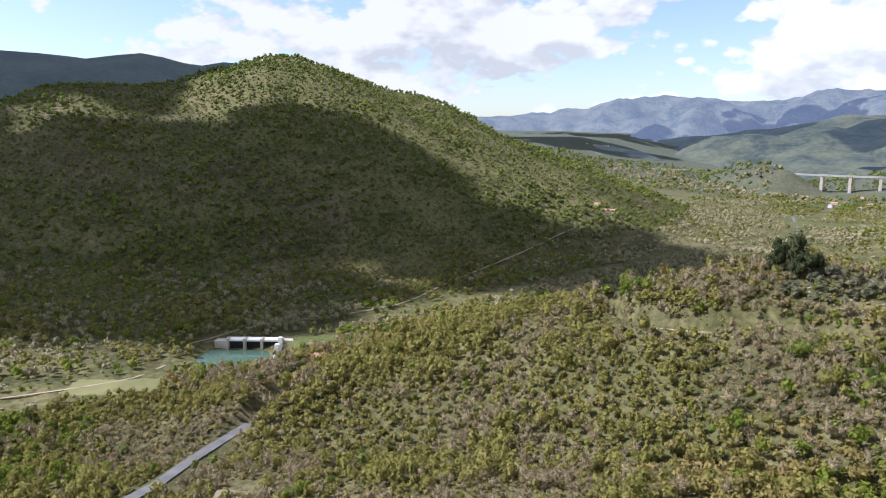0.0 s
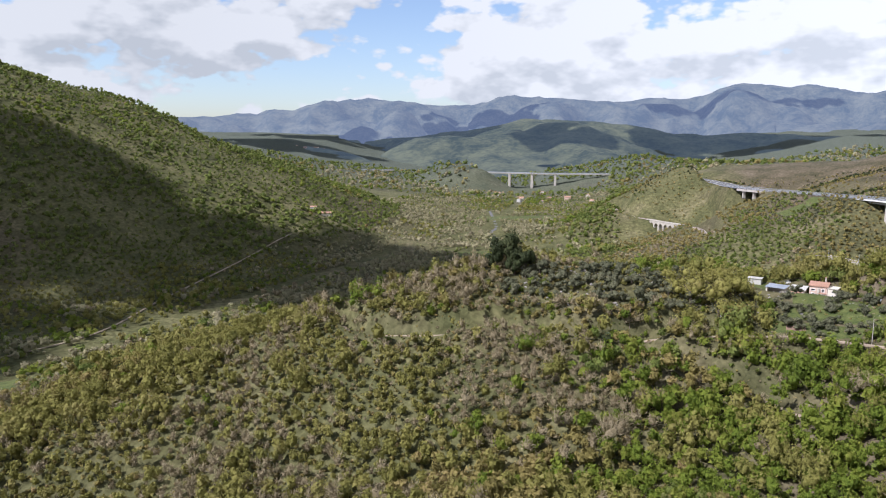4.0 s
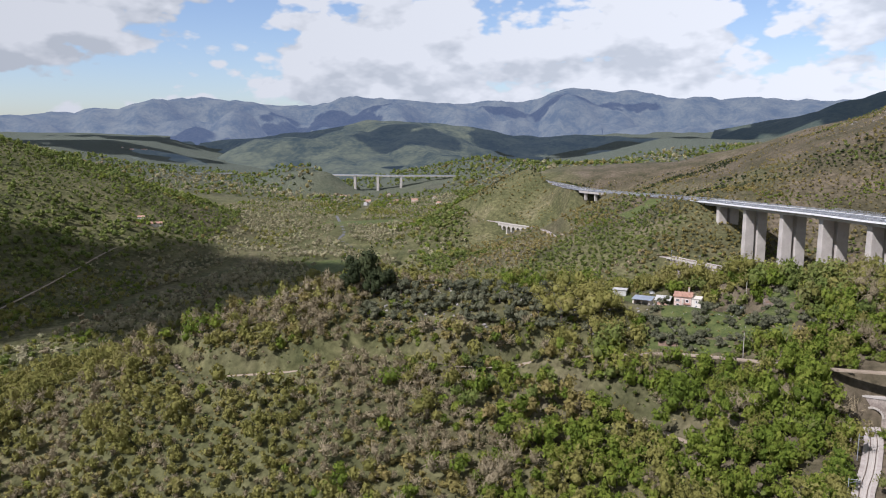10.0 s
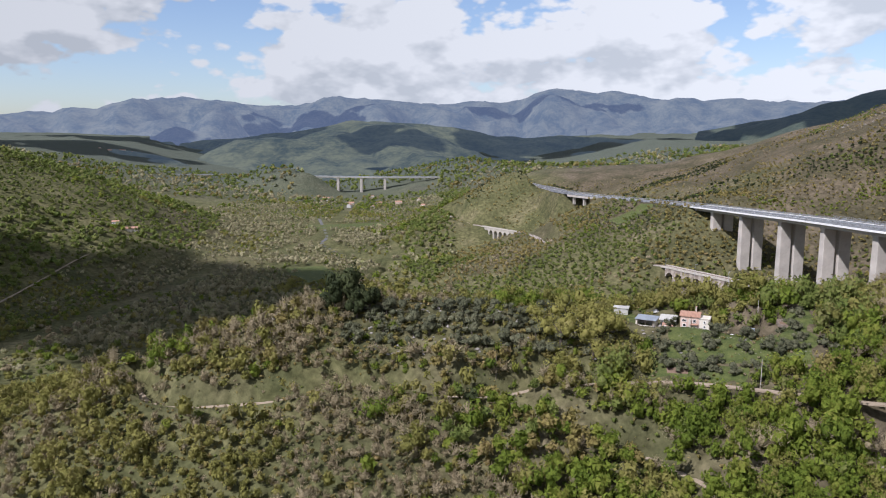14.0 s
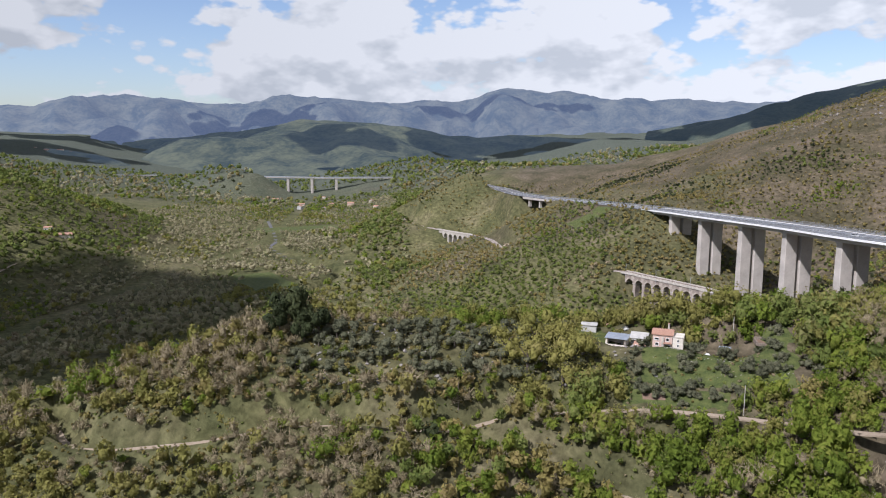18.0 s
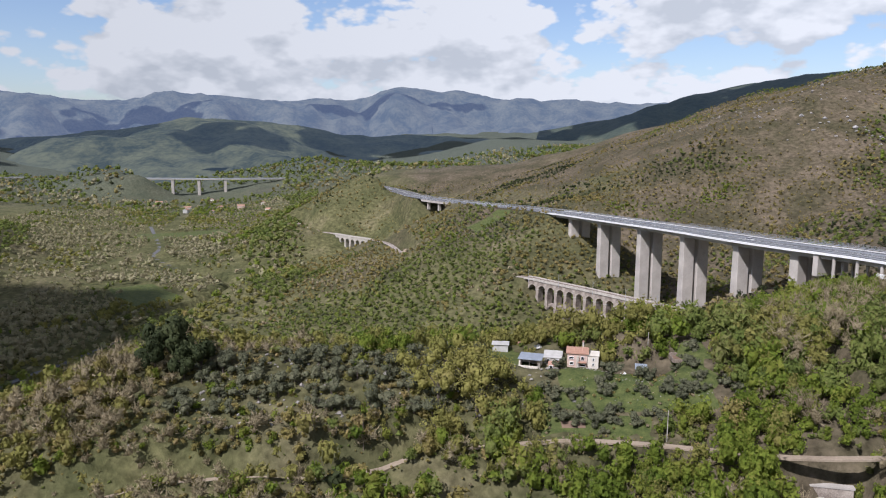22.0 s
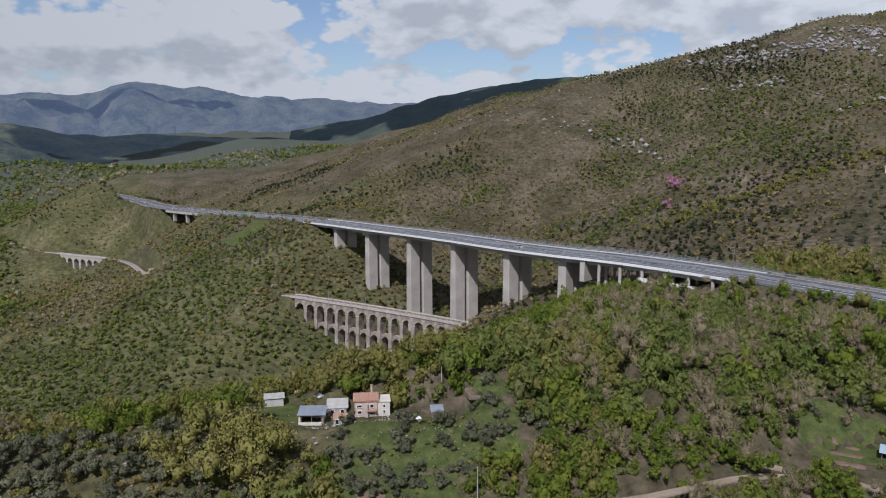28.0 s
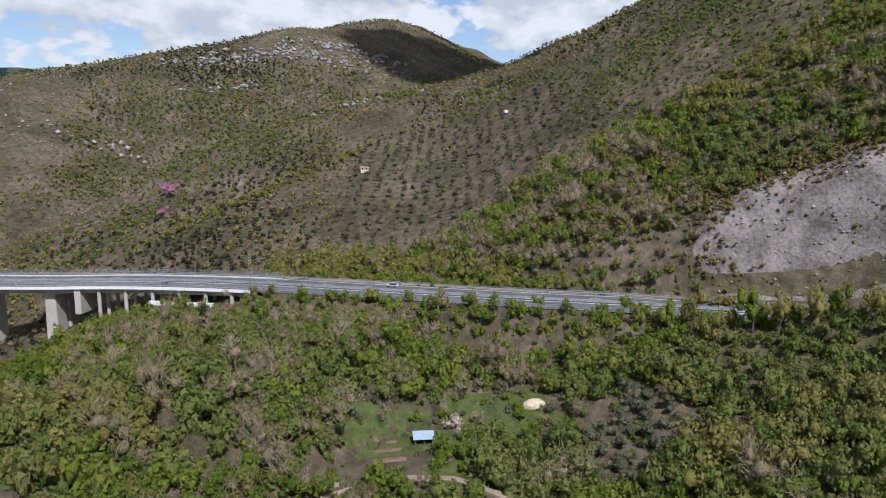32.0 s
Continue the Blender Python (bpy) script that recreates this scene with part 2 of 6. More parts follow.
def part(name, bm, mat, parent=None, label=""):
    """Links a bmesh as one mesh object under a thing or a part."""
    me = bpy.data.meshes.new(name)
    bm.to_mesh(me)
    bm.free()
    me.materials.append(mat)
    ob = new(name, me)
    ob.parent = parent
    if label:
        ob["label"] = label
    return ob

# ---- the land: ridges, side valleys, river flats ----
def along(px, py, pts):
    """Distance from places to a polyline, the height on it at the nearest place, and the way along it."""
    best = np.full(px.shape, 1e9)
    zz = np.zeros(px.shape)
    ss = np.zeros(px.shape)
    run = 0.0
    for (ax, ay, az), (bx, by, bz) in zip(pts[:-1], pts[1:]):
        lx, ly = bx - ax, by - ay
        n = math.hypot(lx, ly)
        k = np.clip(((px - ax) * lx + (py - ay) * ly) / (n * n), 0, 1)
        d = np.hypot(px - ax - k * lx, py - ay - k * ly)
        m = d < best
        best = np.where(m, d, best)
        zz = np.where(m, az + k * (bz - az), zz)
        ss = np.where(m, run + k * n, ss)
        run += n
    return best, zz, ss


def smooth_path(pts, step=12.0):
    """Catmull-Rom through the points of a line, at even steps."""
    out = []
    for i in range(len(pts) - 1):
        p0, p1, p2, p3 = (np.array(pts[max(0, min(len(pts) - 1, i + k))], float) for k in (-1, 0, 1, 2))
        n = max(1, int(np.linalg.norm(p2 - p1) / step))
        for j in range(n):
            t = j / n
            out.append(tuple(0.5 * (2 * p1 + (p2 - p0) * t + (2 * p0 - 5 * p1 + 4 * p2 - p3) * t * t + (3 * p1 - p0 - 3 * p2 + p3) * t ** 3)))
    out.append(tuple(float(v) for v in pts[-1]))
    return out


def wave(x, y, scale, seed):
    """Smooth value noise in -1..1, quick on arrays."""
    u, v = np.asarray(x, float) / scale + seed * 17.3, np.asarray(y, float) / scale - seed * 9.7
    iu, iv = np.floor(u), np.floor(v)
    fu, fv = u - iu, v - iv
    fu, fv = fu * fu * (3 - 2 * fu), fv * fv * (3 - 2 * fv)

    def h(a, b):
        s = np.sin(a * 127.1 + b * 311.7 + seed * 74.7) * 43758.5453
        return 2 * (s - np.floor(s)) - 1

    top = h(iu, iv) * (1 - fu) + h(iu + 1, iv) * fu
    low = h(iu, iv + 1) * (1 - fu) + h(iu + 1, iv + 1) * fu
    return top * (1 - fv) + low * fv


RIDGES = [  # crest line, steepness, rounding of the crest
    ([(-1000, 250, 150), (-1010, 420, 185), (-985, 560, 196), (-906, 709, 236), (-801, 825, 201), (-699, 913, 145), (-625, 965, 99), (-541, 1015, 58), (-470, 1060, 30)], 0.465, 60),
    ([(-640, 800, 95), (-500, 792, 57), (-391, 779, 30), (-300, 755, 14), (-240, 735, 8)], 0.36, 26),
    ([(-2300, 300, 330), (-1898, 631, 336), (-1835, 796, 326), (-1780, 913, 346), (-1707, 1042, 319), (-1637, 1149, 323), (-1500, 1500, 200)], 0.35, 120),
    ([(112, 1421, 84), (300, 1400, 98), (450, 1350, 125), (584, 1278, 165), (600, 1040, 200), (622, 893, 224), (615, 768, 232), (634, 668, 245), (690, 606, 262), (840, 640, 285), (959, 662, 310), (1362, 745, 376)], 0.375, 50),
    ([(1362, 745, 376), (1450, 660, 352), (1530, 590, 292), (1800, 420, 330)], 0.4, 40),
    ([(215, 300, 90), (333, 331, 114), (430, 345, 143), (560, 330, 190), (666, 315, 222), (900, 300, 275)], 0.39, 60),
    ([(900, 300, 262), (650, 240, 233), (585, 189, 256), (555, 100, 296), (520, 0, 330), (500, -200, 360)], 0.73, 40),
    ([(170, 255, 84), (110, 272, 79), (45, 300, 78), (-20, 294, 79), (-66, 298, 77), (-105, 288, 64), (-146, 282, 48), (-205, 290, 22)], 0.33, 22),
    ([(240, 110, 98), (210, 0, 97), (200, -200, 110)], 0.36, 40),
    ([(150, 650, 84), (80, 645, 58), (20, 648, 40), (-60, 680, 22)], 0.36, 40),
    ([(170, 604, 93), (141, 578, 84), (108, 552, 66), (84, 522, 56)], 0.6, 8),
    ([(140, 590, 86), (116, 670, 84), (97, 720, 82.5), (72, 795, 80.5), (58, 850, 79), (50, 930, 76), (35, 1040, 66)], 0.52, 9),
    ([(30, 900, 54), (-9, 849, 36), (-60, 830, 20)], 0.36, 40),
    ([(44, 872, 83), (24, 925, 88), (12, 990, 88), (6, 1050, 82)], 0.5, 10),
    ([(-196, 1812, 46), (-120, 1845, 53), (-30, 1865, 53), (60, 1900, 50)], 0.9, 12),
    ([(-470, 1780, 56), (-540, 1850, 66), (-640, 1980, 60)], 0.8, 20),
    ([(708, 2624, 176), (989, 2523, 227), (1262, 2389, 308), (1514, 2225, 352), (1740, 2040, 362), (2300, 1600, 420)], 0.3, 120),
    ([(-2224, 3356, 109), (-1692, 3093, 130), (-1262, 3292, 150), (-850, 3100, 180), (-519, 2978, 217), (-172, 3017, 192), (54, 3020, 157), (377, 2995, 156), (620, 2700, 130)], 0.24, 120),
    ([(-519, 2978, 217), (-480, 2600, 120), (-330, 2250, 60)], 0.25, 80),
    ([(-60, 2150, 80), (60, 1950, 70), (200, 1700, 80)], 0.2, 80),
]
SPUR = 7
FAR = [(-4300, 1800, 330), (-3500, 3100, 250), (-2883, 3745, 271), (-2601, 3946, 309), (-2500, 4010, 300), (-2406, 4068, 335), (-2300, 4120, 310), (-2229, 4167, 345), (-1785, 4375, 385),
       (-1341, 4530, 356), (-1180, 4570, 372), (-1021, 4612, 412), (-860, 4640, 402), (-624, 4681, 392), (-380, 4700, 372), (-53, 4721, 394), (100, 4720, 372), (356, 4706, 462),
       (600, 4690, 446), (836, 4643, 437), (980, 4620, 398), (1133, 4578, 387), (1503, 4469, 375), (2400, 4000, 340), (3300, 3300, 330)]
RIVER = [(-300, -900, 0), (-320, -200, 0), (-352, 130, 1), (-350, 240, 3), (-330, 400, 4), (-300, 600, 6), (-245, 960, 6), (-300, 1500, 2), (-330, 1850, 2), (-420, 2500, 18), (-700, 3600, 40)]
GULLIES = [  # bed line, steepness of the sides
    ([(-240, 520, 5), (-120, 455, 8), (0, 425, 13), (75, 450, 17), (125, 474, 21), (170, 503, 34), (230, 535, 60), (290, 545, 80), (411, 535, 101), (560, 440, 140), (760, 410, 188), (1100, 480, 240), (1500, 585, 285)], 0.55),
    ([(-80, 785, 8), (-40, 803, 14), (-8, 821, 21), (25, 842, 42)], 0.6),
    ([(10, 752, 50), (60, 768, 66), (90, 776, 72), (120, 784, 78)], 0.5),
    ([(-260, 120, 8), (-150, 172, 20), (-60, 190, 33), (0, 200, 40), (40, 180, 46)], 0.55),
]


def land(px, py):
    """The height of the ground, before roads."""
    px, py = np.asarray(px, float), np.asarray(py, float)
    shift = 14 * wave(px, py, 160, 3) + 5 * wave(px, py, 55, 4)
    d, z, _ = along(px, py, RIVER)
    layers = [z + 0.10 * np.maximum(0, d - 60) ** 0.9 * 0.6 + 0.00012 * np.maximum(0, d - 60) ** 2 * (d < 900) + (d >= 900) * 0.00012 * 840 ** 2]
    for i, (pts, steep, r) in enumerate(RIDGES):
        if i == SPUR:  # the spur falls off more steeply to the north
            crest = np.interp(px, [p[0] for p in pts[::-1]], [p[1] for p in pts[::-1]])
            steep = np.where(py > crest, 0.62, steep)
        best = np.full(px.shape, -1e9)
        for ends in zip(pts[:-1], pts[1:]):
            d, z, _ = along(px, py, ends)
            dd = np.maximum(0, d + shift * np.clip(d / 150, 0, 1))
            best = np.maximum(best, z - steep * (np.sqrt(dd * dd + r * r) - r))
        layers.append(best - (60 if i in (2, len(RIDGES) - 4, len(RIDGES) - 3, len(RIDGES) - 2) else 0))
    k = 4.5
    top = np.max(layers, axis=0)
    h = top + k * np.log(sum(np.exp((v - top) / k) for v in layers)) - k * 0.3
    for pts, steep in GULLIES:
        v = np.full(px.shape, 1e9)
        for ends in zip(pts[:-1], pts[1:]):
            d, z, _ = along(px, py, ends)
            v = np.minimum(v, z + steep * (np.sqrt(d * d + 12 ** 2) - 12))
        low = np.minimum(h, v)
        h = low - 5 * np.log(np.exp((low - h) / 5) + np.exp((low - v) / 5)) + 2
    high = np.clip((h - 12) / 40, 0, 1)
    r = np.hypot(px, py - 200)
    h = h + high * (2.4 * wave(px, py, 60, 1) + 1.0 * wave(px, py, 22, 2)) * np.clip(r / 250, 0.35, 1)
    h = h + np.clip((h - 40) / 100, 0, 1) * np.clip((r - 500) / 500, 0, 1) * (16 * wave(px, py, 230, 5) + 8 * wave(px, py, 95, 6))
    # the pool at the weir
    h = h - 6.5 * np.exp(-(((px + 346) / 36) ** 2 + ((py - 226) / 28) ** 2) ** 2)
    return h



# ---- roads: centre lines with heights ----
MOTORWAY = smooth_path([(185, -60, 99), (198, 50, 98.5), (205, 107, 98.3), (206, 143, 98), (204, 175, 98), (201, 199, 97.8), (198, 229, 97.6), (195, 263, 97.4), (190, 306, 97.2), (181, 347, 96.8), (172, 372, 96.4), (165.5, 404, 95.4), (160.5, 446, 94.2),
                        (155, 488, 92.7), (147.5, 532, 91.2), (141, 575, 89.8), (133, 610, 88.6), (116, 670, 86.5), (97, 720, 85), (72, 795, 83), (58, 850, 82), (50, 930, 81), (22, 1126, 78), (20, 1300, 70)], 10)
RAILWAY = smooth_path([(20, 60, 58), (33, 120, 58), (52, 180, 58), (66, 206, 58), (78, 231, 58), (97, 290, 58), (125, 350, 58), (143, 395, 58), (144, 413, 58), (137, 431, 58), (127, 450, 58), (112.8, 476, 58), (96.7, 503, 58), (87, 518, 58), (60, 565, 54), (30, 655, 49), (21, 748, 46), (6, 798, 44), (-23, 845, 43), (-60, 906, 43), (-76, 981, 43)], 6)
LANE = smooth_path([(-128, 262, 54), (-139, 276, 55), (-123.5, 258, 57), (-93.5, 254.6, 60), (-63.6, 261, 62), (-25, 257.4, 62.5), (-7, 263.5, 64), (11, 259, 67), (26, 253, 70), (42, 246, 71.3), (69, 230, 73.5), (86, 226, 74), (105, 222, 74.3), (120, 210, 74.3), (124, 200, 74), (118, 180, 73), (100, 160, 70)], 6)
BRANCH = smooth_path([(-25, 257.4, 62.5), (-12, 252, 60), (3.3, 244.9, 57), (18, 235, 55), (30, 222, 54)], 6)
SIDE_LANE = smooth_path([(112, 305, 79), (108, 287, 77), (102, 263, 75.5), (100, 247, 74.7), (105, 234, 74.4), (112, 222, 74.3)], 6)
VALLEY_ROAD = smooth_path([(-205, 20, 17), (-214, 95, 16), (-228, 128, 15), (-247, 172, 13), (-268, 230, 11), (-270, 330, 10), (-235, 430, 11), (-170, 560, 12), (-121, 700, 12), (-122, 745, 11), (-180, 830, 10), (-232, 930, 10), (-242, 1000, 10), (-300, 1200, 12)], 10)
HILL_TRACK = smooth_path([(-392, 205, 6), (-387, 232, 8), (-384, 268, 10), (-354, 358, 11), (-374, 453, 13), (-385, 574, 22), (-394, 680, 33), (-395, 775, 37)], 10)
MEADOW_TRACK = smooth_path([(-372, 98, 9), (-362, 120, 9), (-355, 142, 8.6), (-351, 166, 8), (-362, 190, 7)], 8)
OLD_ROAD = smooth_path([(28, 640, 50), (24, 662, 49), (31, 678, 52)], 8)
YARD = [(20, 304, 76.6), (30, 292, 76.0), (45, 290, 76.0), (58, 280, 76.2)]
GARDEN = [(120, 217, 74.6), (134, 214, 75.0), (142, 206, 75.6)]
ROADS = [(YARD, 5.0, 9.0), (GARDEN, 6.0, 10.0), (MOTORWAY, 12.0, 12.0), (LANE, 1.5, 4.0), (BRANCH, 1.2, 3.5), (SIDE_LANE, 1.4, 3.5), (VALLEY_ROAD, 1.6, 8.0), (HILL_TRACK, 1.4, 4.0), (MEADOW_TRACK, 1.4, 4.0), (OLD_ROAD, 2.5, 4.0)]


def ground(px, py):
    """The height of the finished ground: the land, cut and filled for the roads and the railway."""
    px, py = np.asarray(px, float), np.asarray(py, float)
    h = land(px, py)
    for line, half, ease in ROADS:
        d, z, s = along(px, py, line)
        k = 1 - np.clip((d - half) / ease, 0, 1)
        k = k * k * (3 - 2 * k)
        if line is MOTORWAY:
            k = k * (1 - np.clip((py - 288) / 12, 0, 1) * np.clip((600 - py) / 12, 0, 1)) * (1 - np.clip((py - 740) / 8, 0, 1) * np.clip((812 - py) / 8, 0, 1))
        h = h + k * (z - 0.25 - h)
    d, z, s = along(px, py, RAILWAY)
    k = 1 - np.clip((d - 4.5) / 10.0, 0, 1)
    k = k * k * (3 - 2 * k) * np.where(((py > 230) & (py < 512)) | ((py > 520) & (py < 640)) | ((py > 800) & (py < 850)), 0.0, 1.0)
    return h + k * (z - 0.6 - h)


def at_ground(x, y):
    return float(ground(np.array([x]), np.array([y]))[0])


def sheet(name, verts, faces, mat, smooth=False, tint=None, dense=None):
    """A mesh object from arrays of places and of triangles or quads."""
    verts, faces = np.asarray(verts, np.float32), np.asarray(faces, np.int32)
    me = bpy.data.meshes.new(name)
    n = faces.shape[1]
    me.vertices.add(len(verts))
    me.vertices.foreach_set("co", verts.ravel())
    me.loops.add(faces.size)
    me.loops.foreach_set("vertex_index", faces.ravel())
    me.polygons.add(len(faces))
    me.polygons.foreach_set("loop_start", np.arange(0, faces.size, n, dtype=np.int32))
    me.polygons.foreach_set("use_smooth", np.full(len(faces), smooth))
    if tint is not None:
        me.attributes.new("tint", "FLOAT", "POINT").data.foreach_set("value", np.asarray(tint, np.float32))
    if dense is not None:
        me.attributes.new("dense", "FLOAT", "POINT").data.foreach_set("value", np.asarray(dense, np.float32))
    me.update(calc_edges=True)
    me.materials.append(mat)
    return new(name, me)


def spread(low, high, fine_low, fine_high, step, most):
    """Even steps in the middle, growing outwards."""
    mid = list(np.arange(fine_low, fine_high, step))
    right, v, s = [], fine_high, step
    while v < high:
        right.append(v)
        s = min(most, s * 1.06)
        v += s
    left, v, s = [], fine_low - step, step
    while v > low:
        left.append(v)
        s = min(most, s * 1.06)
        v -= s
    return np.array(left[::-1] + mid + right + [high])


def ground_material():
    """Grass, bare earth and leaf litter, in patches; paler rock where the slope is steep is left to the rocks."""
    m = bpy.data.materials.new("hill_ground")
    m.use_nodes = True
    t = m.node_tree
    add, join = wire(t)
    shader = t.nodes["Principled BSDF"]
    place = add("ShaderNodeTexCoord")
    noises = []
    for scale, detail in ((0.004, 8.0), (0.03, 8.0), (0.30, 8.0)):
        n = add("ShaderNodeTexNoise", Scale=scale, Detail=detail, Roughness=0.62)
        join(place.outputs["Object"], n.inputs["Vector"])
        noises.append(n)
    def ramp(src, stops, lo, hi):
        r = add("ShaderNodeValToRGB")
        while len(r.color_ramp.elements) < len(stops):
            r.color_ramp.elements.new(0.5)
        for i, (e, c) in enumerate(zip(r.color_ramp.elements, stops)):
            e.position, e.color = lo + (hi - lo) * i / (len(stops) - 1), (*c, 1)
        join(src.outputs["Fac"], r.inputs["Fac"])
        return r
    grassy = ramp(noises[1], [(0.062, 0.058, 0.032), (0.092, 0.08, 0.05), (0.134, 0.109, 0.076), (0.18, 0.145, 0.11)], 0.3, 0.7)
    green = ramp(noises[1], [(0.07, 0.076, 0.034), (0.10, 0.102, 0.046), (0.135, 0.13, 0.062), (0.178, 0.16, 0.09)], 0.3, 0.7)
    spot = add("ShaderNodeSeparateXYZ")
    join(place.outputs["Object"], spot.inputs[0])
    eastward = add("ShaderNodeMapRange")
    for k, v in zip(("From Min", "From Max", "To Min", "To Max"), (-90.0, 300.0, -0.12, 0.14)):
        eastward.inputs[k].default_value = v
    join(spot.outputs["X"], eastward.inputs["Value"])
    zone = add("ShaderNodeMath")
    zone.operation = "ADD"
    join(noises[0].outputs["Fac"], zone.inputs[0])
    join(eastward.outputs[0], zone.inputs[1])
    pick = add("ShaderNodeValToRGB")
    pick.color_ramp.elements[0].position, pick.color_ramp.elements[1].position = 0.42, 0.58
    join(zone.outputs[0], pick.inputs["Fac"])
    mix = add("ShaderNodeMixRGB")
    join(pick.outputs["Color"], mix.inputs["Fac"])
    join(green.outputs["Color"], mix.inputs["Color1"])
    join(grassy.outputs["Color"], mix.inputs["Color2"])
    # Northward the ground takes a wooded tone, paled and blued to stand for haze
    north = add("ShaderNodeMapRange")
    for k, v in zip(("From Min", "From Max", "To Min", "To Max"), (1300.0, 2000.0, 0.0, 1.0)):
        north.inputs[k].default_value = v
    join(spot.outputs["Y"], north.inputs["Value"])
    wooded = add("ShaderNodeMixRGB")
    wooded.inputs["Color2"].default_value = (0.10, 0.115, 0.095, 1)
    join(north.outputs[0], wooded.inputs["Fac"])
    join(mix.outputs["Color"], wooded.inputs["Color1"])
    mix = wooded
    speck = ramp(noises[2], [(0.42, 0.42, 0.38), (0.8, 0.8, 0.76), (1.25, 1.22, 1.2)], 0.32, 0.68)
    mul = add("ShaderNodeMixRGB", Fac=1.0)
    mul.blend_type = "MULTIPLY"
    join(mix.outputs["Color"], mul.inputs["Color1"])
    join(speck.outputs["Color"], mul.inputs["Color2"])
    join(mul.outputs["Color"], shader.inputs["Base Color"])
    shader.inputs["Roughness"].default_value, shader.inputs["Specular IOR Level"].default_value = 0.95, 0.1
    relief = add("ShaderNodeBump", Strength=0.8, Distance=1.2)
    join(noises[2].outputs["Fac"], relief.inputs["Height"])
    join(relief.outputs["Normal"], shader.inputs["Normal"])
    return m


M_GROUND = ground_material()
xs, ys = spread(-4900, 4900, -260, 270, 3.2, 80), spread(-1500, 4900, 60, 600, 3.2, 80)
gx, gy = np.meshgrid(xs, ys)
gz = ground(gx, gy)
nx, ny = len(xs), len(ys)
corner = (np.arange(ny - 1)[:, None] * nx + np.arange(nx - 1)).ravel()
tagged(sheet("ground", np.stack([gx, gy, gz], -1).reshape(-1, 3), np.stack([corner, corner + 1, corner + nx + 1, corner + nx], -1), M_GROUND, True),
       "grassy and earthy hillsides of a river valley", "ground", kind="structure")


def ribbon(name, line, half, mat, lift=0.0, depth=0.4, offset=0.0):
    """A strip along a line of places, with thickness."""
    pts = np.array(line)
    way = np.gradient(pts[:, :2], axis=0)
    way /= np.linalg.norm(way, axis=1)[:, None]
    side = np.stack([way[:, 1], -way[:, 0]], -1)
    rows = []
    for o, dz in ((-half, 0), (half, 0), (half, -depth), (-half, -depth)):
        rows.append(np.column_stack([pts[:, :2] + side * (offset + o), pts[:, 2] + lift + dz]))
    v = np.stack(rows, 1).reshape(-1, 3)
    i = np.arange(len(pts) - 1)[:, None] * 4
    f = np.concatenate([np.stack([i + a, i + b, i + 4 + b, i + 4 + a], -1).reshape(-1, 4) for a, b in ((0, 1), (1, 2), (2, 3), (3, 0))])
    return sheet(name, v, f, mat)


for nm, line, half, mat, what in (("road_lane", LANE, 1.0, M_DIRT, "pale dirt lane winding round the wooded spur"), ("road_branch", BRANCH, 0.9, M_DIRT, "pale dirt track going down through the wood"),
                                  ("road_side_lane", SIDE_LANE, 1.0, M_DIRT, "narrow dirt path between trees and plots"), ("road_valley", VALLEY_ROAD, 2.3, M_ASPHALT, "grey asphalt road along the valley floor"),
                                  ("road_hill_track", HILL_TRACK, 0.9, M_DIRT, "dirt track climbing along the foot of the wooded hill"), ("road_meadow_track", MEADOW_TRACK, 0.8, M_DIRT, "pale dirt track beside the meadow"), ("road_old", OLD_ROAD, 1.7, M_DIRT, "pale eroded dirt road on the far slope")):
    tagged(ribbon(nm, line, half, mat, 0.12), what, "road", kind="structure")


# ---- distant ranges and the unseen clouds overhead that shade the hills ----
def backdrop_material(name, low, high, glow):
    """Woods and pasture seen through kilometres of air, the haze put in as bluish glow."""
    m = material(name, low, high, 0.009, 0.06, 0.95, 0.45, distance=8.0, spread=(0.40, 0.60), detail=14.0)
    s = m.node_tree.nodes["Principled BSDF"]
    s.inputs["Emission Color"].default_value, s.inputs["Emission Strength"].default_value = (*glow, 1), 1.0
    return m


def hill_range(name, label, pts, steep, mat, seed, width=700, rough=22, step=45, crest=60):
    """A distant range: a crest line with spurs and side valleys falling away on both sides."""
    line = np.array(smooth_path(pts, step))
    way = np.gradient(line[:, :2], axis=0)
    way /= np.linalg.norm(way, axis=1)[:, None]
    side = np.stack([way[:, 1], -way[:, 0]], -1)
    o = np.concatenate([-np.geomspace(width, 25, 16), [0], np.geomspace(25, width, 16)])
    X = line[:, None, 0] + side[:, None, 0] * o
    Y = line[:, None, 1] + side[:, None, 1] * o
    d = np.abs(o)[None] * np.ones_like(X)
    H = line[:, None, 2] - steep * (np.sqrt(d * d + crest ** 2) - crest)
    k = np.clip(d / (0.35 * width), 0, 1)
    H = H + k * rough * (1.6 * np.abs(wave(X, Y, 330, seed)) + 0.8 * wave(X, Y, 130, seed + 1) - 0.6) + 0.12 * rough * wave(X, Y, 60, seed + 2)
    H = np.where(H < -20, -20, H)
    n, w = X.shape
    c = (np.arange(n - 1)[:, None] * w + np.arange(w - 1)).ravel()
    tagged(sheet(name, np.stack([X, Y, H], -1).reshape(-1, 3), np.stack([c, c + 1, c + w + 1, c + w], -1), mat, True), label, "hills", kind="structure")


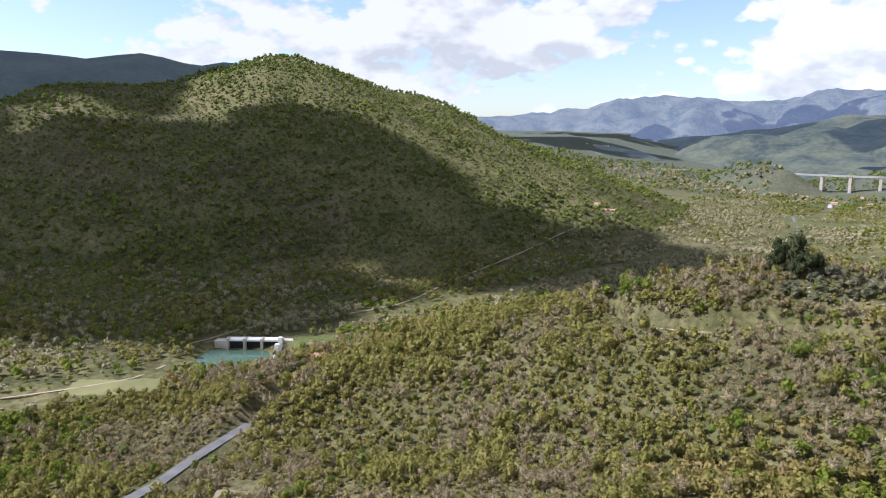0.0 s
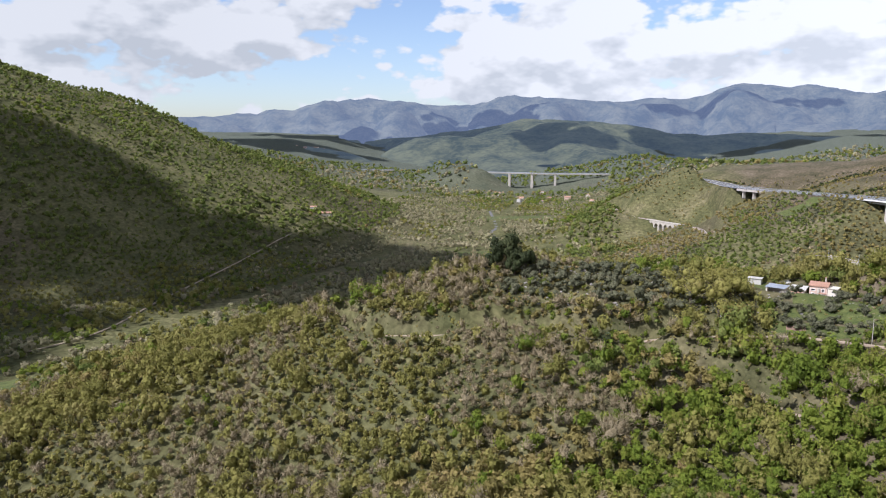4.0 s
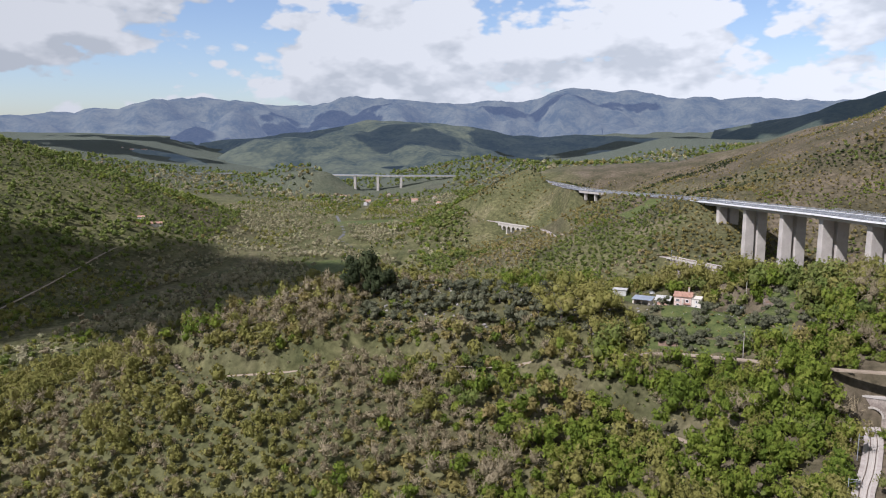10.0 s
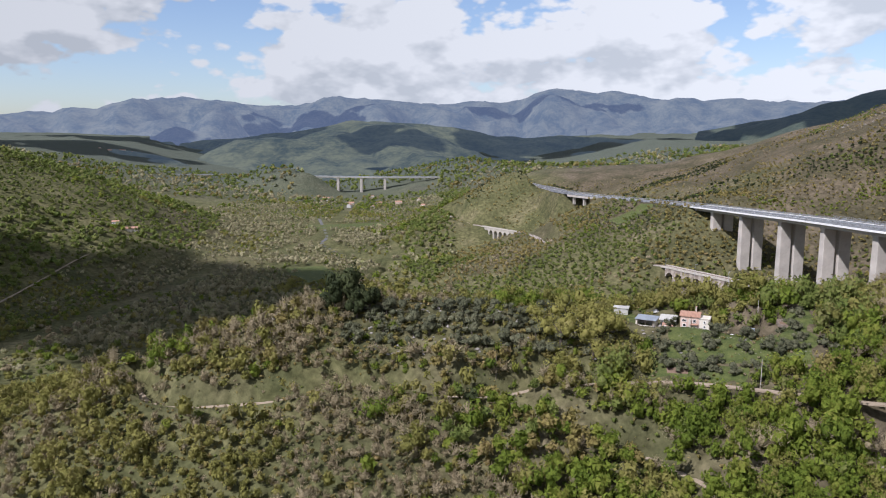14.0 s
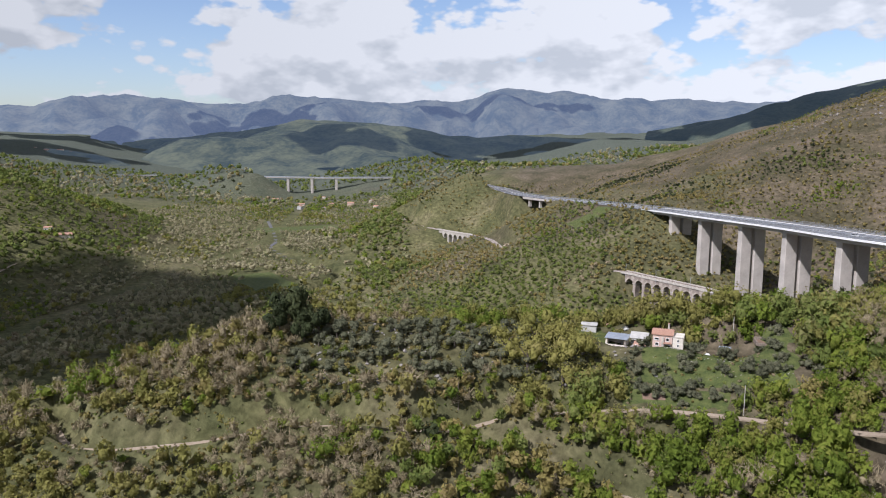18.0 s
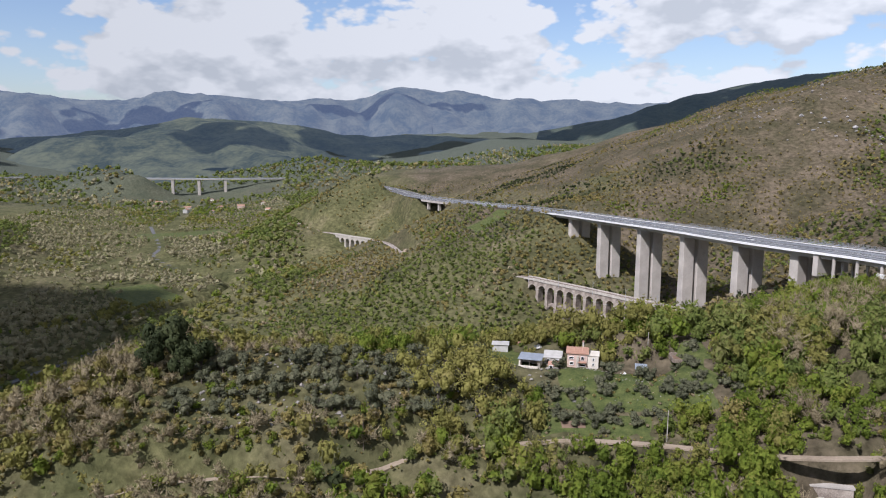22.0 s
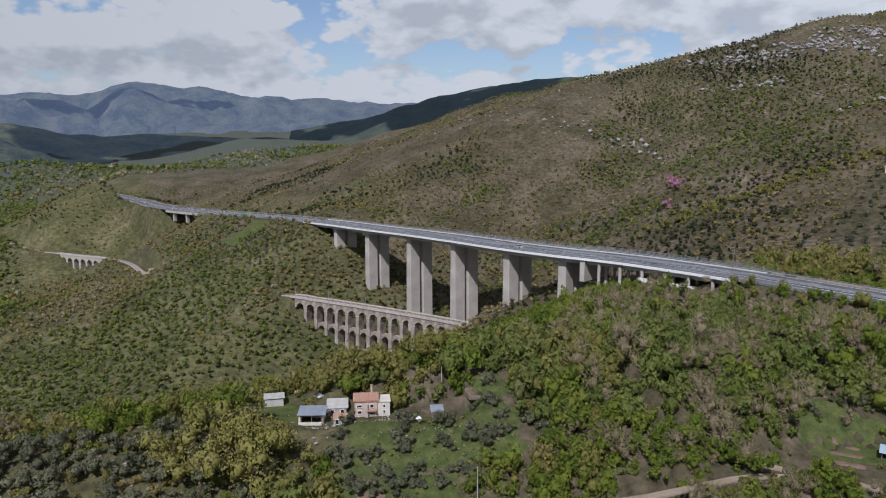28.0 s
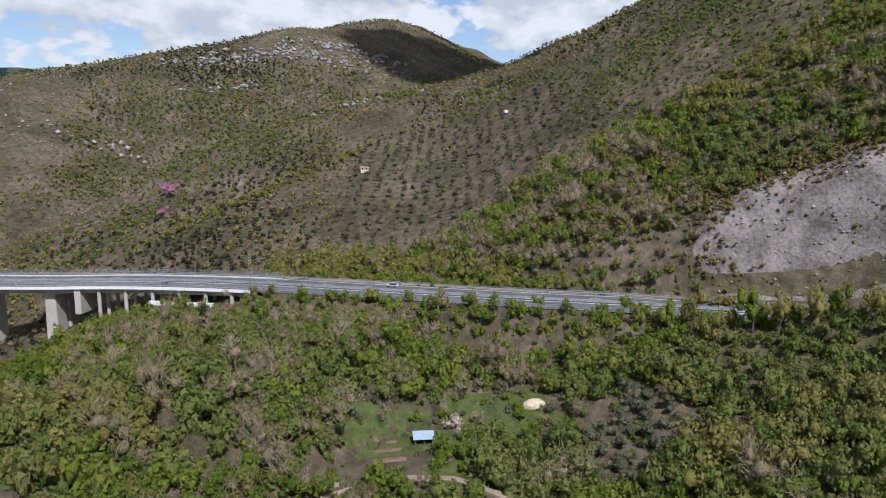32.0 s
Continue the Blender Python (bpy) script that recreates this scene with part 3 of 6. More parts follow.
VILLAGE_HILL = [(-2000, 2000, 124), (-1500, 2080, 124), (-1240, 2140, 117), (-1090, 2230, 101), (-960, 2320, 55), (-850, 2420, 30)]
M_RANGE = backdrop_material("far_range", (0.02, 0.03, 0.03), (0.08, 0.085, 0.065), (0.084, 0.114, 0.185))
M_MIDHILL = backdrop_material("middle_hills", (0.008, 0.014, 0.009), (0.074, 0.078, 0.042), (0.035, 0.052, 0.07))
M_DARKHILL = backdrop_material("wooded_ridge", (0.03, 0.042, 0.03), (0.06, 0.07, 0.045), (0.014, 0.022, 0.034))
hill_range("backdrop_range", "haze-blue mountain range along the horizon", FAR, 0.30, M_RANGE, 40, 1500, 105, 45, 110)
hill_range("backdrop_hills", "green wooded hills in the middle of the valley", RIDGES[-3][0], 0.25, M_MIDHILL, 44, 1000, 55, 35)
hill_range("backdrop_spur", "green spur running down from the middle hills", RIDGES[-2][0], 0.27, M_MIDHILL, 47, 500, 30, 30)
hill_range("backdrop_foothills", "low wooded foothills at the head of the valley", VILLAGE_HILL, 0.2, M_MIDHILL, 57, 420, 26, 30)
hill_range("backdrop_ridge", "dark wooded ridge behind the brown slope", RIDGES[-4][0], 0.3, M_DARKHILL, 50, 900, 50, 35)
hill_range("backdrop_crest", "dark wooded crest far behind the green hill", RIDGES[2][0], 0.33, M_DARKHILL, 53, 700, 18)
M_CLOUD = material("cloud_white", (0.78, 0.79, 0.8), (0.85, 0.85, 0.85), 0.002, 0.01)


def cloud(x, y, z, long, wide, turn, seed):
    """A cumulus cloud, out of view overhead: billows heaped over a flat base."""
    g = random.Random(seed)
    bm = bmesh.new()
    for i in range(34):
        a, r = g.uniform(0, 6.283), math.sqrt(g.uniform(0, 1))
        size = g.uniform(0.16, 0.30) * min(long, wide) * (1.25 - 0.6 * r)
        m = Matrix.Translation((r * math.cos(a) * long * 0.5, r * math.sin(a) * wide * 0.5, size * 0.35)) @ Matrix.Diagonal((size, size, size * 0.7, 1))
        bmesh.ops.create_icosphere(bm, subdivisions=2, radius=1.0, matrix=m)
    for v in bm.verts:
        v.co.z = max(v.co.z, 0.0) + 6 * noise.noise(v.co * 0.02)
    ob = part("shade_cloud", bm, M_CLOUD)
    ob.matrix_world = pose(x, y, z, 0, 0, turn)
    tagged(ob, "unseen white cumulus cloud with a flat base, shading the hills", "cloud", kind="structure")


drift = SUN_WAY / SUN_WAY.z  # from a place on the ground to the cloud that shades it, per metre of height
# Clouds added out of view, each placed to shade a chosen stretch of hills
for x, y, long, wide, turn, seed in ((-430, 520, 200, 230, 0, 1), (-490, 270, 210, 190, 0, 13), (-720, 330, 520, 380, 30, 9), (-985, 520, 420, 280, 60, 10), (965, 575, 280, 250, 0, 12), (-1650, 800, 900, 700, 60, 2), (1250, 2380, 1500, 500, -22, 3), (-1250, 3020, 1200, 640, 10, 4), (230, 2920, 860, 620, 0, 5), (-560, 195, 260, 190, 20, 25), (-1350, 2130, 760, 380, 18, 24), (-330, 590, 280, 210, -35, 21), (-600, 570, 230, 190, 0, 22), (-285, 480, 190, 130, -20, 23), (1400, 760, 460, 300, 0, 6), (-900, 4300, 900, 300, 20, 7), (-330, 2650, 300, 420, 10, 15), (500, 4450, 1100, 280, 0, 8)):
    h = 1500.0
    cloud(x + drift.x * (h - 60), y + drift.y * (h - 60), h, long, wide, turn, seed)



# ---- helpers for built things ----
def box(bm, cx, cy, cz, sx, sy, sz, turn=0.0):
    """A box of full sizes sx, sy, sz about its centre, turned about z."""
    m = Matrix.Translation((cx, cy, cz)) @ Matrix.Rotation(turn, 4, "Z") @ Matrix.Diagonal((sx, sy, sz, 1))
    return bmesh.ops.create_cube(bm, size=1.0, matrix=m)["verts"]


def rod(bm, a, b, r0, r1=None, n=6):
    """A tapered round bar from a to b."""
    a, b = Vector(a), Vector(b)
    d = b - a
    m = Matrix.Translation((a + b) / 2) @ d.to_track_quat("Z", "Y").to_matrix().to_4x4()
    bmesh.ops.create_cone(bm, cap_ends=True, segments=n, radius1=r0, radius2=r0 if r1 is None else r1, depth=d.length, matrix=m)


def link(name, me, parent=None, m=None, label=""):
    """An object on shared mesh data."""
    ob = new(name, me)
    ob.parent = parent
    if m is not None:
        ob.matrix_basis = m
    if label:
        ob["label"] = label
    return ob


def mesh(name, bm, mat):
    me = bpy.data.meshes.new(name)
    bm.to_mesh(me)
    bm.free()
    me.materials.append(mat)
    return me


def thing(name, label, category, x, y, z, turn=0.0, group="", kind=""):
    """An empty at the base of a thing."""
    ob = tagged(new(name), label, category, group, kind)
    ob.matrix_basis = pose(x, y, z, 0, 0, turn)
    return ob


def place_on(line, key, axis=1):
    """Place, height and heading (radians) of a line where its x or y is key."""
    for p, q in zip(line[:-1], line[1:]):
        lo, hi = sorted((p[axis], q[axis]))
        if lo <= key <= hi and hi > lo:
            k = (key - p[axis]) / (q[axis] - p[axis])
            return [p[i] + k * (q[i] - p[i]) for i in range(3)] + [math.atan2(q[1] - p[1], q[0] - p[0])]
    return [*line[-1], 0.0]


def beside(line, key, off):
    """A place off metres to the right of a line, seen along it."""
    x, y, z, a = place_on(line, key)
    return x + off * math.sin(a), y - off * math.cos(a), z, a


# ---- motorway: two carriageways, on a viaduct over the side valley ----
PIER_YS = [372, 404, 446, 488, 532, 572]
viaduct = tagged(new("motorway_viaduct"), "tall pale concrete motorway viaduct on paired slab piers", "viaduct")
span = [p for p in MOTORWAY if 290 < p[1] < 612]
for off in (-5.6, 5.6):
    for nm, half, mat, lift, depth in (("deck_slab", 5.35, M_CONCRETE, -0.12, 0.55), ("box_girder", 2.9, M_CONCRETE, -0.67, 2.0)):
        ribbon(nm, span, half, mat, lift, depth, off).parent = viaduct
for off in (-10.95, 10.95):
    ob = ribbon("edge_beam", span, 0.28, M_WHITE, 0.25, 0.95, off)
    ob.parent = viaduct
    ob["label"] = "whitish concrete edge beam"
for y in PIER_YS:
    x, y, z, a = place_on(MOTORWAY, y)
    top = z - 2.7
    foot = min(at_ground(x - 9, y), at_ground(x + 9, y), at_ground(x, y)) - 4
    holder = new("pier_pair")
    holder.parent = viaduct
    holder.matrix_basis = pose(x, y, 0, 0, 0, math.degrees(a))
    for o in (-4.3, 4.3):
        bm = bmesh.new()
        v = box(bm, 0, o, (top - 0.9 + foot) / 2, 4.0, 6.7, top - 0.9 - foot)
        for p in v:
            if p.co.z < top - 10:
                p.co.x *= 1 + 0.005 * (top - foot)
        bmesh.ops.bevel(bm, geom=[e for e in bm.edges if abs(e.verts[0].co.z - e.verts[1].co.z) > 3], offset=0.35, segments=1, affect="EDGES")
        part("shaft", bm, M_CONCRETE, holder)
        bm = bmesh.new()
        box(bm, 0, o, top - 0.45, 4.5, 7.0, 0.9)
        bmesh.ops.bevel(bm, geom=bm.edges[:], offset=0.08, segments=1, affect="EDGES")
        part("pier_head", bm, M_CONCRETE, holder)
for y in (304, 314, 324, 334, 344, 354):
    for off in (-9.6, -3.5, 3.5):
        x, yy, z, a = beside(MOTORWAY, y, off)
        foot = at_ground(x, yy) - 2
        bm = bmesh.new()
        rod(bm, (x, yy, min(foot, z - 5)), (x, yy, z - 0.6), 0.65, n=10)
        part("column", bm, M_CONCRETE, viaduct)
x, y, z, a = beside(MOTORWAY, 361, 0)
bm = bmesh.new()
box(bm, x, y, z - 5.3, 2.2, 21.0, 9.0, a)
part("cross_wall", bm, M_CONCRETE, viaduct)
for y0, off, wide in ((322, -9.5, 24.0),):
    x, yy, z, a = beside(MOTORWAY, y0, off)
    bm = bmesh.new()
    box(bm, x - 2.2, yy, z - 5.4, wide, 1.2, 1.4, a)
    part("footing", bm, M_WHITE, viaduct, "pale concrete footing strip")
road = tagged(new("road_motorway"), "grey asphalt motorway with steel guard rails and white lane lines", "road", kind="structure")
for off in (-5.6, 5.6):
    for nm, half, mat, lift, depth, o in (("carriageway", 5.2, M_ASPHALT, 0.02, 0.12, 0), ("edge_line", 0.16, M_WHITE, 0.05, 0.03, -4.3), ("edge_line", 0.16, M_WHITE, 0.05, 0.03, 4.3)):
        ribbon(nm, MOTORWAY, half, mat, lift, depth, off + o).parent = road
dash = smooth_path(MOTORWAY, 6.0)
for off in (-5.6, 5.6):
    V, F = [], []
    for i in range(0, len(dash) - 2, 2):
        p, q = Vector(dash[i]), Vector(dash[i + 1])
        d = (q - p).normalized()
        s = Vector((d.y, -d.x, 0))
        n = len(V)
        V += [tuple(p + s * (off + w) + Vector((0, 0, 0.055)) + d * l) for l, w in ((0, -0.13), (0, 0.13), (4.0, 0.13), (4.0, -0.13))]
        F.append((n, n + 1, n + 2, n + 3))
    sheet("lane_line", V, F, M_WHITE).parent = road
near = [p for p in MOTORWAY if 60 < p[1] < 860]
bm = bmesh.new()
box(bm, 0, 0, 0.5, 0.12, 0.16, 1.0)
POST = mesh("rail_post", bm, M_STEEL)
for off in (-10.7, -0.5, 0.5, 10.7):
    fence = tagged(new("guard_rail"), "galvanised steel guard rail along the motorway edge", "guard rail", "motorway guard rails")
    for nm, lift, depth in (("beam", 0.95, 0.34), ("top_rail", 1.35, 0.10)) if abs(off) > 5 else (("beam", 0.95, 0.34),):
        ribbon(nm, near, 0.06, M_STEEL, lift, depth, off).parent = fence
    for y in range(66, 850, 8 if abs(off) > 5 else 16):
        x, yy, z, a = beside(MOTORWAY, y, off + (0.12 if off > 0 else -0.12))
        link("post", POST, fence, pose(x, yy, z - 0.05, 0, 0, math.degrees(a)) @ Matrix.Diagonal((1, 1, 1.4 if abs(off) > 5 else 1, 1)))
# mesh screen on the valley side of the viaduct
screen = tagged(new("mesh_screen"), "grey steel mesh screen along the viaduct edge", "screen")
tall = [p for p in MOTORWAY if 292 < p[1] < 470]
for lift in (1.5, 1.9, 2.3):
    ribbon("screen_bar", tall, 0.04, M_STEEL, lift, 0.07, -11.0).parent = screen
    ribbon("screen_bar", tall, 0.04, M_STEEL, lift, 0.07, 11.0).parent = screen
bm = bmesh.new()
box(bm, 0, 0, 1.2, 0.07, 0.07, 2.3)
SPOST = mesh("screen_post", bm, M_STEEL)
for i in range(88):
    for off in (-11.0, 11.0):
        x, yy, z, a = beside(MOTORWAY, 293 + i * 2, off)
        link("screen_post", SPOST, screen, pose(x, yy, z, 0, 0, math.degrees(a)))


tagged(ribbon("verge", [p for p in MOTORWAY if 40 < p[1] < 300], 2.2, M_DIRT, 0.0, 0.6, 13.6), "pale gravel verge beside the motorway", "verge", kind="structure")


# ---- cars ----
def car(name, label, y, off, colour, facing):
    paint = material("car_paint", colour, tuple(min(1, c * 1.15) for c in colour), 1, 30, rough=0.3, bump=0.0)
    x, yy, z, a = beside(MOTORWAY, y, off)
    holder = thing(name, label, "car", x, yy, z + 0.02, math.degrees(a) + facing)
    bm = bmesh.new()
    box(bm, 0, 0, 0.58, 4.2, 1.75, 0.62)
    bmesh.ops.bevel(bm, geom=bm.edges[:], offset=0.16, segments=2, affect="EDGES")
    part("body", bm, paint, holder)
    bm = bmesh.new()
    for v in box(bm, -0.25, 0, 1.12, 2.4, 1.6, 0.56):
        if v.co.z > 1.2:
            v.co.x = -0.25 + (v.co.x + 0.25) * 0.68
            v.co.y *= 0.84
    part("cabin", bm, M_GLASS, holder, "dark windows")
    bm = bmesh.new()
    box(bm, -0.25, 0, 1.42, 1.62, 1.34, 0.06)
    part("roof", bm, paint, holder)
    for px in (-1.3, 1.3):
        for py in (-0.8, 0.8):
            bm = bmesh.new()
            rod(bm, (px, py - 0.1, 0.32), (px, py + 0.1, 0.32), 0.32, n=14)
            part("wheel", bm, M_RUBBER, holder)


M_GLASS = material("car_glass", (0.02, 0.022, 0.025), (0.035, 0.04, 0.045), 1, 20, rough=0.1, bump=0.0)
for i, (y, off, col, say) in enumerate(((172, -3.2, (0.03, 0.035, 0.04), "dark"), (252, 7.5, (0.45, 0.46, 0.48), "silver"), (330, -7.6, (0.10, 0.11, 0.13), "dark grey"), (138, 7.4, (0.6, 0.6, 0.6), "white"), (400, -3.4, (0.55, 0.55, 0.55), "white"))):
    car("car", f"small {say} car on the motorway carriageway", y, off, col, 0 if off > 0 else 180)


# ---- railway: masonry viaduct of two tiers, track, tunnel ----
def bay(pitch, wide, rise, gap, name, mat):
    """A spandrel block with a round-headed opening, its top at z = 0, running along x."""
    r = gap / 2
    bm = bmesh.new()
    ring = [(-pitch / 2, 0.0), (-pitch / 2, -rise)]
    ring += [(r * math.cos(math.pi - math.pi * i / 12), -rise + r * math.sin(math.pi * i / 12)) for i in range(13)]
    ring += [(pitch / 2, -rise), (pitch / 2, 0.0)]
    for side in (-1, 1):
        vs = [bm.verts.new((x, side * wide / 2, z)) for x, z in ring]
        top = [bm.verts.new((x, side * wide / 2, 0.0)) for x, z in ring[2:-2]]
        n = len(ring)
        bm.faces.new((vs[0], vs[1], vs[2], top[0]))
        for i in range(len(top) - 1):
            bm.faces.new((top[i], vs[2 + i], vs[3 + i], top[i + 1]))
        bm.faces.new((top[-1], vs[n - 3], vs[n - 2], vs[n - 1]))
        bm.verts.ensure_lookup_table()
    half = len(bm.verts) // 2
    vs = bm.verts[:]
    n = len(ring)
    for i in range(n - 1):
        bm.faces.new((vs[i], vs[i + 1], vs[half + i + 1], vs[half + i]))
    bm.faces.new((vs[n - 1], vs[0], vs[half], vs[half + n - 1]))
    bmesh.ops.recalc_face_normals(bm, faces=bm.faces[:])
    return mesh(name, bm, mat)


stone = tagged(new("railway_viaduct"), "curved old masonry railway viaduct with two tiers of round arches", "viaduct")
line = [p for p in smooth_path(RAILWAY, 1.0) if 408 < p[1] < 516]
pts = np.array(line)
run = np.r_[0, np.cumsum(np.linalg.norm(np.diff(pts[:, :2], axis=0), axis=1))]
PITCH = 7.3
count = int(run[-1] / PITCH)
UP = bay(PITCH, 4.6, 5.0, 5.3, "arch", M_MASONRY)
LOW = bay(PITCH, 3.4, 3.6, 5.0, "brace_arch", M_MASONRY)


def on_run(s):
    x, y = np.interp(s, run, pts[:, 0]), np.interp(s, run, pts[:, 1])
    x2, y2 = np.interp(s + 0.5, run, pts[:, 0]), np.interp(s + 0.5, run, pts[:, 1])
    return x, y, math.atan2(y2 - y, x2 - x)


for i in range(count + 1):
    s = i * PITCH + 1.0
    if i < count:
        x, y, a = on_run(s + PITCH / 2)
        link("arch", UP, stone, pose(x, y, 57.0, 0, 0, math.degrees(a)))
        if at_ground(x, y) < 42:
            link("brace_arch", LOW, stone, pose(x, y, 44.5, 0, 0, math.degrees(a)))
        if at_ground(x, y) < 33:
            link("brace_arch", LOW, stone, pose(x, y, 33.5, 0, 0, math.degrees(a)))
    x, y, a = on_run(s)
    foot = at_ground(x, y) - 3
    if foot < 51.5:
        bm = bmesh.new()
        for v in box(bm, 0, 0, (52.0 + foot) / 2, 1.95, 4.5, 52.0 - foot):
            if v.co.z < 45:
                v.co.x *= 1 + 0.012 * (52 - foot)
                v.co.y *= 1 + 0.008 * (52 - foot)
        ob = part("pier", bm, M_MASONRY, stone)
        ob.matrix_basis = pose(x, y, 0, 0, 0, math.degrees(a))
        bm = bmesh.new()
        box(bm, 0, 0, 52.1, 2.35, 4.9, 0.5)
        ob = part("impost", bm, M_STONE, stone)
        ob.matrix_basis = pose(x, y, 0, 0, 0, math.degrees(a))
for nm, half, mat, lift, depth, off in (("cornice", 2.75, M_STONE, -0.6, 0.45, 0), ("parapet", 0.22, M_STONE, 0.35, 0.95, -2.5), ("parapet", 0.22, M_STONE, 0.35, 0.95, 2.5)):
    ribbon(nm, line, half, mat, lift, depth, off).parent = stone
for k, (y0, y1) in enumerate(((40, 232), (400, 525), (640, 990))):
    seg = [p for p in smooth_path(RAILWAY, 3.0) if y0 < p[1] < y1]
    track = tagged(new(f"railway_{k + 1}"), "single railway track on pale ballast", "railway", kind="structure")
    ribbon("ballast", seg, 2.2, M_TRACKBED, -0.12, 0.5).parent = track
    for off in (-0.75, 0.75):
        ribbon("rail", seg, 0.08, M_RUST, 0.1, 0.2, off).parent = track
    if k == 0:
        bm = bmesh.new()
        box(bm, 0, 0, 0, 0.24, 2.5, 0.16)
        SLEEPER = mesh("sleeper", bm, M_CONCRETE)
        for j in range(0, 150):
            y = 160 + j * 0.48
            x, yy, z, a = beside(RAILWAY, y, 0)
            link("sleeper", SLEEPER, track, pose(x, yy, z - 0.1, 0, 0, math.degrees(a)))


def mast(x, y, z, turn, high=6.5, label="grey steel catenary mast beside the track"):
    holder = thing("catenary_mast", label, "mast", x, y, z, turn, "catenary masts")
    bm = bmesh.new()
    rod(bm, (0, 0, -1.2), (0, 0, high), 0.11, 0.08, 8)
    part("pole", bm, M_STEEL, holder)
    bm = bmesh.new()
    rod(bm, (0, 0, high - 0.6), (0, 2.3, high - 0.3), 0.04)
    rod(bm, (0, 0, high - 1.5), (0, 2.0, high - 0.5), 0.03)
    part("bracket", bm, M_STEEL, holder)


for y in (415, 432, 450, 470, 492, 512):
    x, yy, z, a = beside(RAILWAY, y, -2.9)
    mast(x, yy, z - 0.9, math.degrees(a) - 180)
for y in (185, 208):
    x, yy, z, a = beside(RAILWAY, y, -3.0)
    mast(x, yy, z - 0.3, math.degrees(a) - 180)

# tunnel portal under the lane
px_, py_, pz_, pa_ = place_on(RAILWAY, 231)
portal = thing("tunnel_portal", "stone railway tunnel portal with a dark round-headed mouth", "tunnel", px_, py_, 57.6, math.degrees(pa_))
bm = bmesh.new()
ring = [(2.4 * math.cos(math.pi * i / 14), 3.2 + 2.4 * math.sin(math.pi * i / 14)) for i in range(15)]
inner = [(2.4, 0.0)] + ring + [(-2.4, 0.0)]
outer = [(6.5, 0.0)] + [(max(-6.5, min(6.5, 4.4 * y)), 8.6) for y, z in ring] + [(-6.5, 0.0)]
for x in (-0.4, 0.9):
    a = [bm.verts.new((x, y, z - 0.5)) for y, z in inner]
    b = [bm.verts.new((x, y, z - 0.5)) for y, z in outer]
    for i in range(len(a) - 1):
        bm.faces.new((a[i], a[i + 1], b[i + 1], b[i]))
vs = bm.verts[:]
n = len(inner)
for i in range(n - 1):
    bm.faces.new((vs[i], vs[i + 1], vs[2 * n + i + 1], vs[2 * n + i]))
    bm.faces.new((vs[n + i], vs[n + i + 1], vs[3 * n + i + 1], vs[3 * n + i]))
bmesh.ops.recalc_face_normals(bm, faces=bm.faces[:])
part("face_wall", bm, M_MASONRY, portal)
bm = bmesh.new()
a = [bm.verts.new((0.3, y * 1.02, z - 0.5)) for y, z in inner]
b = [bm.verts.new((40.0, y * 1.02, z - 0.5)) for y, z in inner]
for i in range(n - 1):
    bm.faces.new((a[i], a[i + 1], b[i + 1], b[i]))
bm.faces.new(b)
part("bore", bm, M_DARK, portal, "near-black lining of the bore")
bm = bmesh.new()
for i in range(14):
    t = math.pi * (i + 0.5) / 14
    box(bm, -0.5, 2.75 * math.cos(t), 2.7 + 2.75 * math.sin(t), 0.35, 0.6, 0.55)
part("voussoirs", bm, M_STONE, portal)
bm = bmesh.new()
box(bm, 0.2, 0, 8.3, 1.6, 13.4, 0.5)
part("coping", bm, M_CONCRETE, portal)
for s in (-1, 1):
    bm = bmesh.new()
    box(bm, -7.0, s * 5.6, 1.6, 14.0, 0.7, 4.2)
    part("wing_wall", bm, M_STONE, portal)
x, y, z, a = beside(RAILWAY, 196, -5.4)
cabin = thing("signal_cabin", "small white lineside equipment cabinet beside the track", "cabinet", x, y, z - 0.6, math.degrees(a))
bm = bmesh.new()
box(bm, 0, 0, 1.5, 3.2, 2.2, 2.8)
bmesh.ops.bevel(bm, geom=bm.edges[:], offset=0.06, segments=1, affect="EDGES")
part("body", bm, M_WHITE, cabin)
bm = bmesh.new()
box(bm, 0, 0, 3.0, 3.6, 2.6, 0.2)
part("roof", bm, M_WHITE, cabin)


# ---- bridges farther up the valley ----
def beam_bridge(name, label, line, half, piers, deep=2.2, foot=None, thick=3.0):
    holder = tagged(new(name), label, "bridge")
    ribbon("deck", line, half, M_CONCRETE, 0.0, deep).parent = holder
    for off in (-half, half):
        ribbon("parapet", line, 0.2, M_STEEL, 1.1, 1.3, off).parent = holder
    for key in piers:
        x, y, z, a = place_on(line, key, 0)
        f = at_ground(x, y) - 4 if foot is None else foot
        for off in (-half * 0.5, half * 0.5):
            bm = bmesh.new()
            box(bm, x + off * math.sin(a), y - off * math.cos(a), (z - deep + f) / 2, thick, half * 0.7, z - deep - f, a)
            part("pier", bm, M_CONCRETE, holder)


beam_bridge("far_viaduct", "pale concrete motorway bridge on tall piers far up the valley", smooth_path([(-455, 1798, 53), (-338, 1808, 51), (-280, 1812, 50.5), (-109, 1849, 49), (-30, 1860, 46)], 15), 8.5, (-395, -338, -280), foot=-8.0, thick=6.0)
beam_bridge("distant_viaduct", "long pale low bridge on many piers at the valley head", smooth_path([(-960, 1846, 53), (-900, 1876, 52), (-840, 1904, 51), (-765, 1936, 50)], 20), 6, (-940, -918, -896, -874, -852, -830, -808, -786), foot=18.0, thick=4.0)
half_way = [p for p in MOTORWAY if 735 < p[1] < 815]
bm_h = tagged(new("hillside_bridge"), "short concrete bridge carrying the motorway across a dip", "bridge")
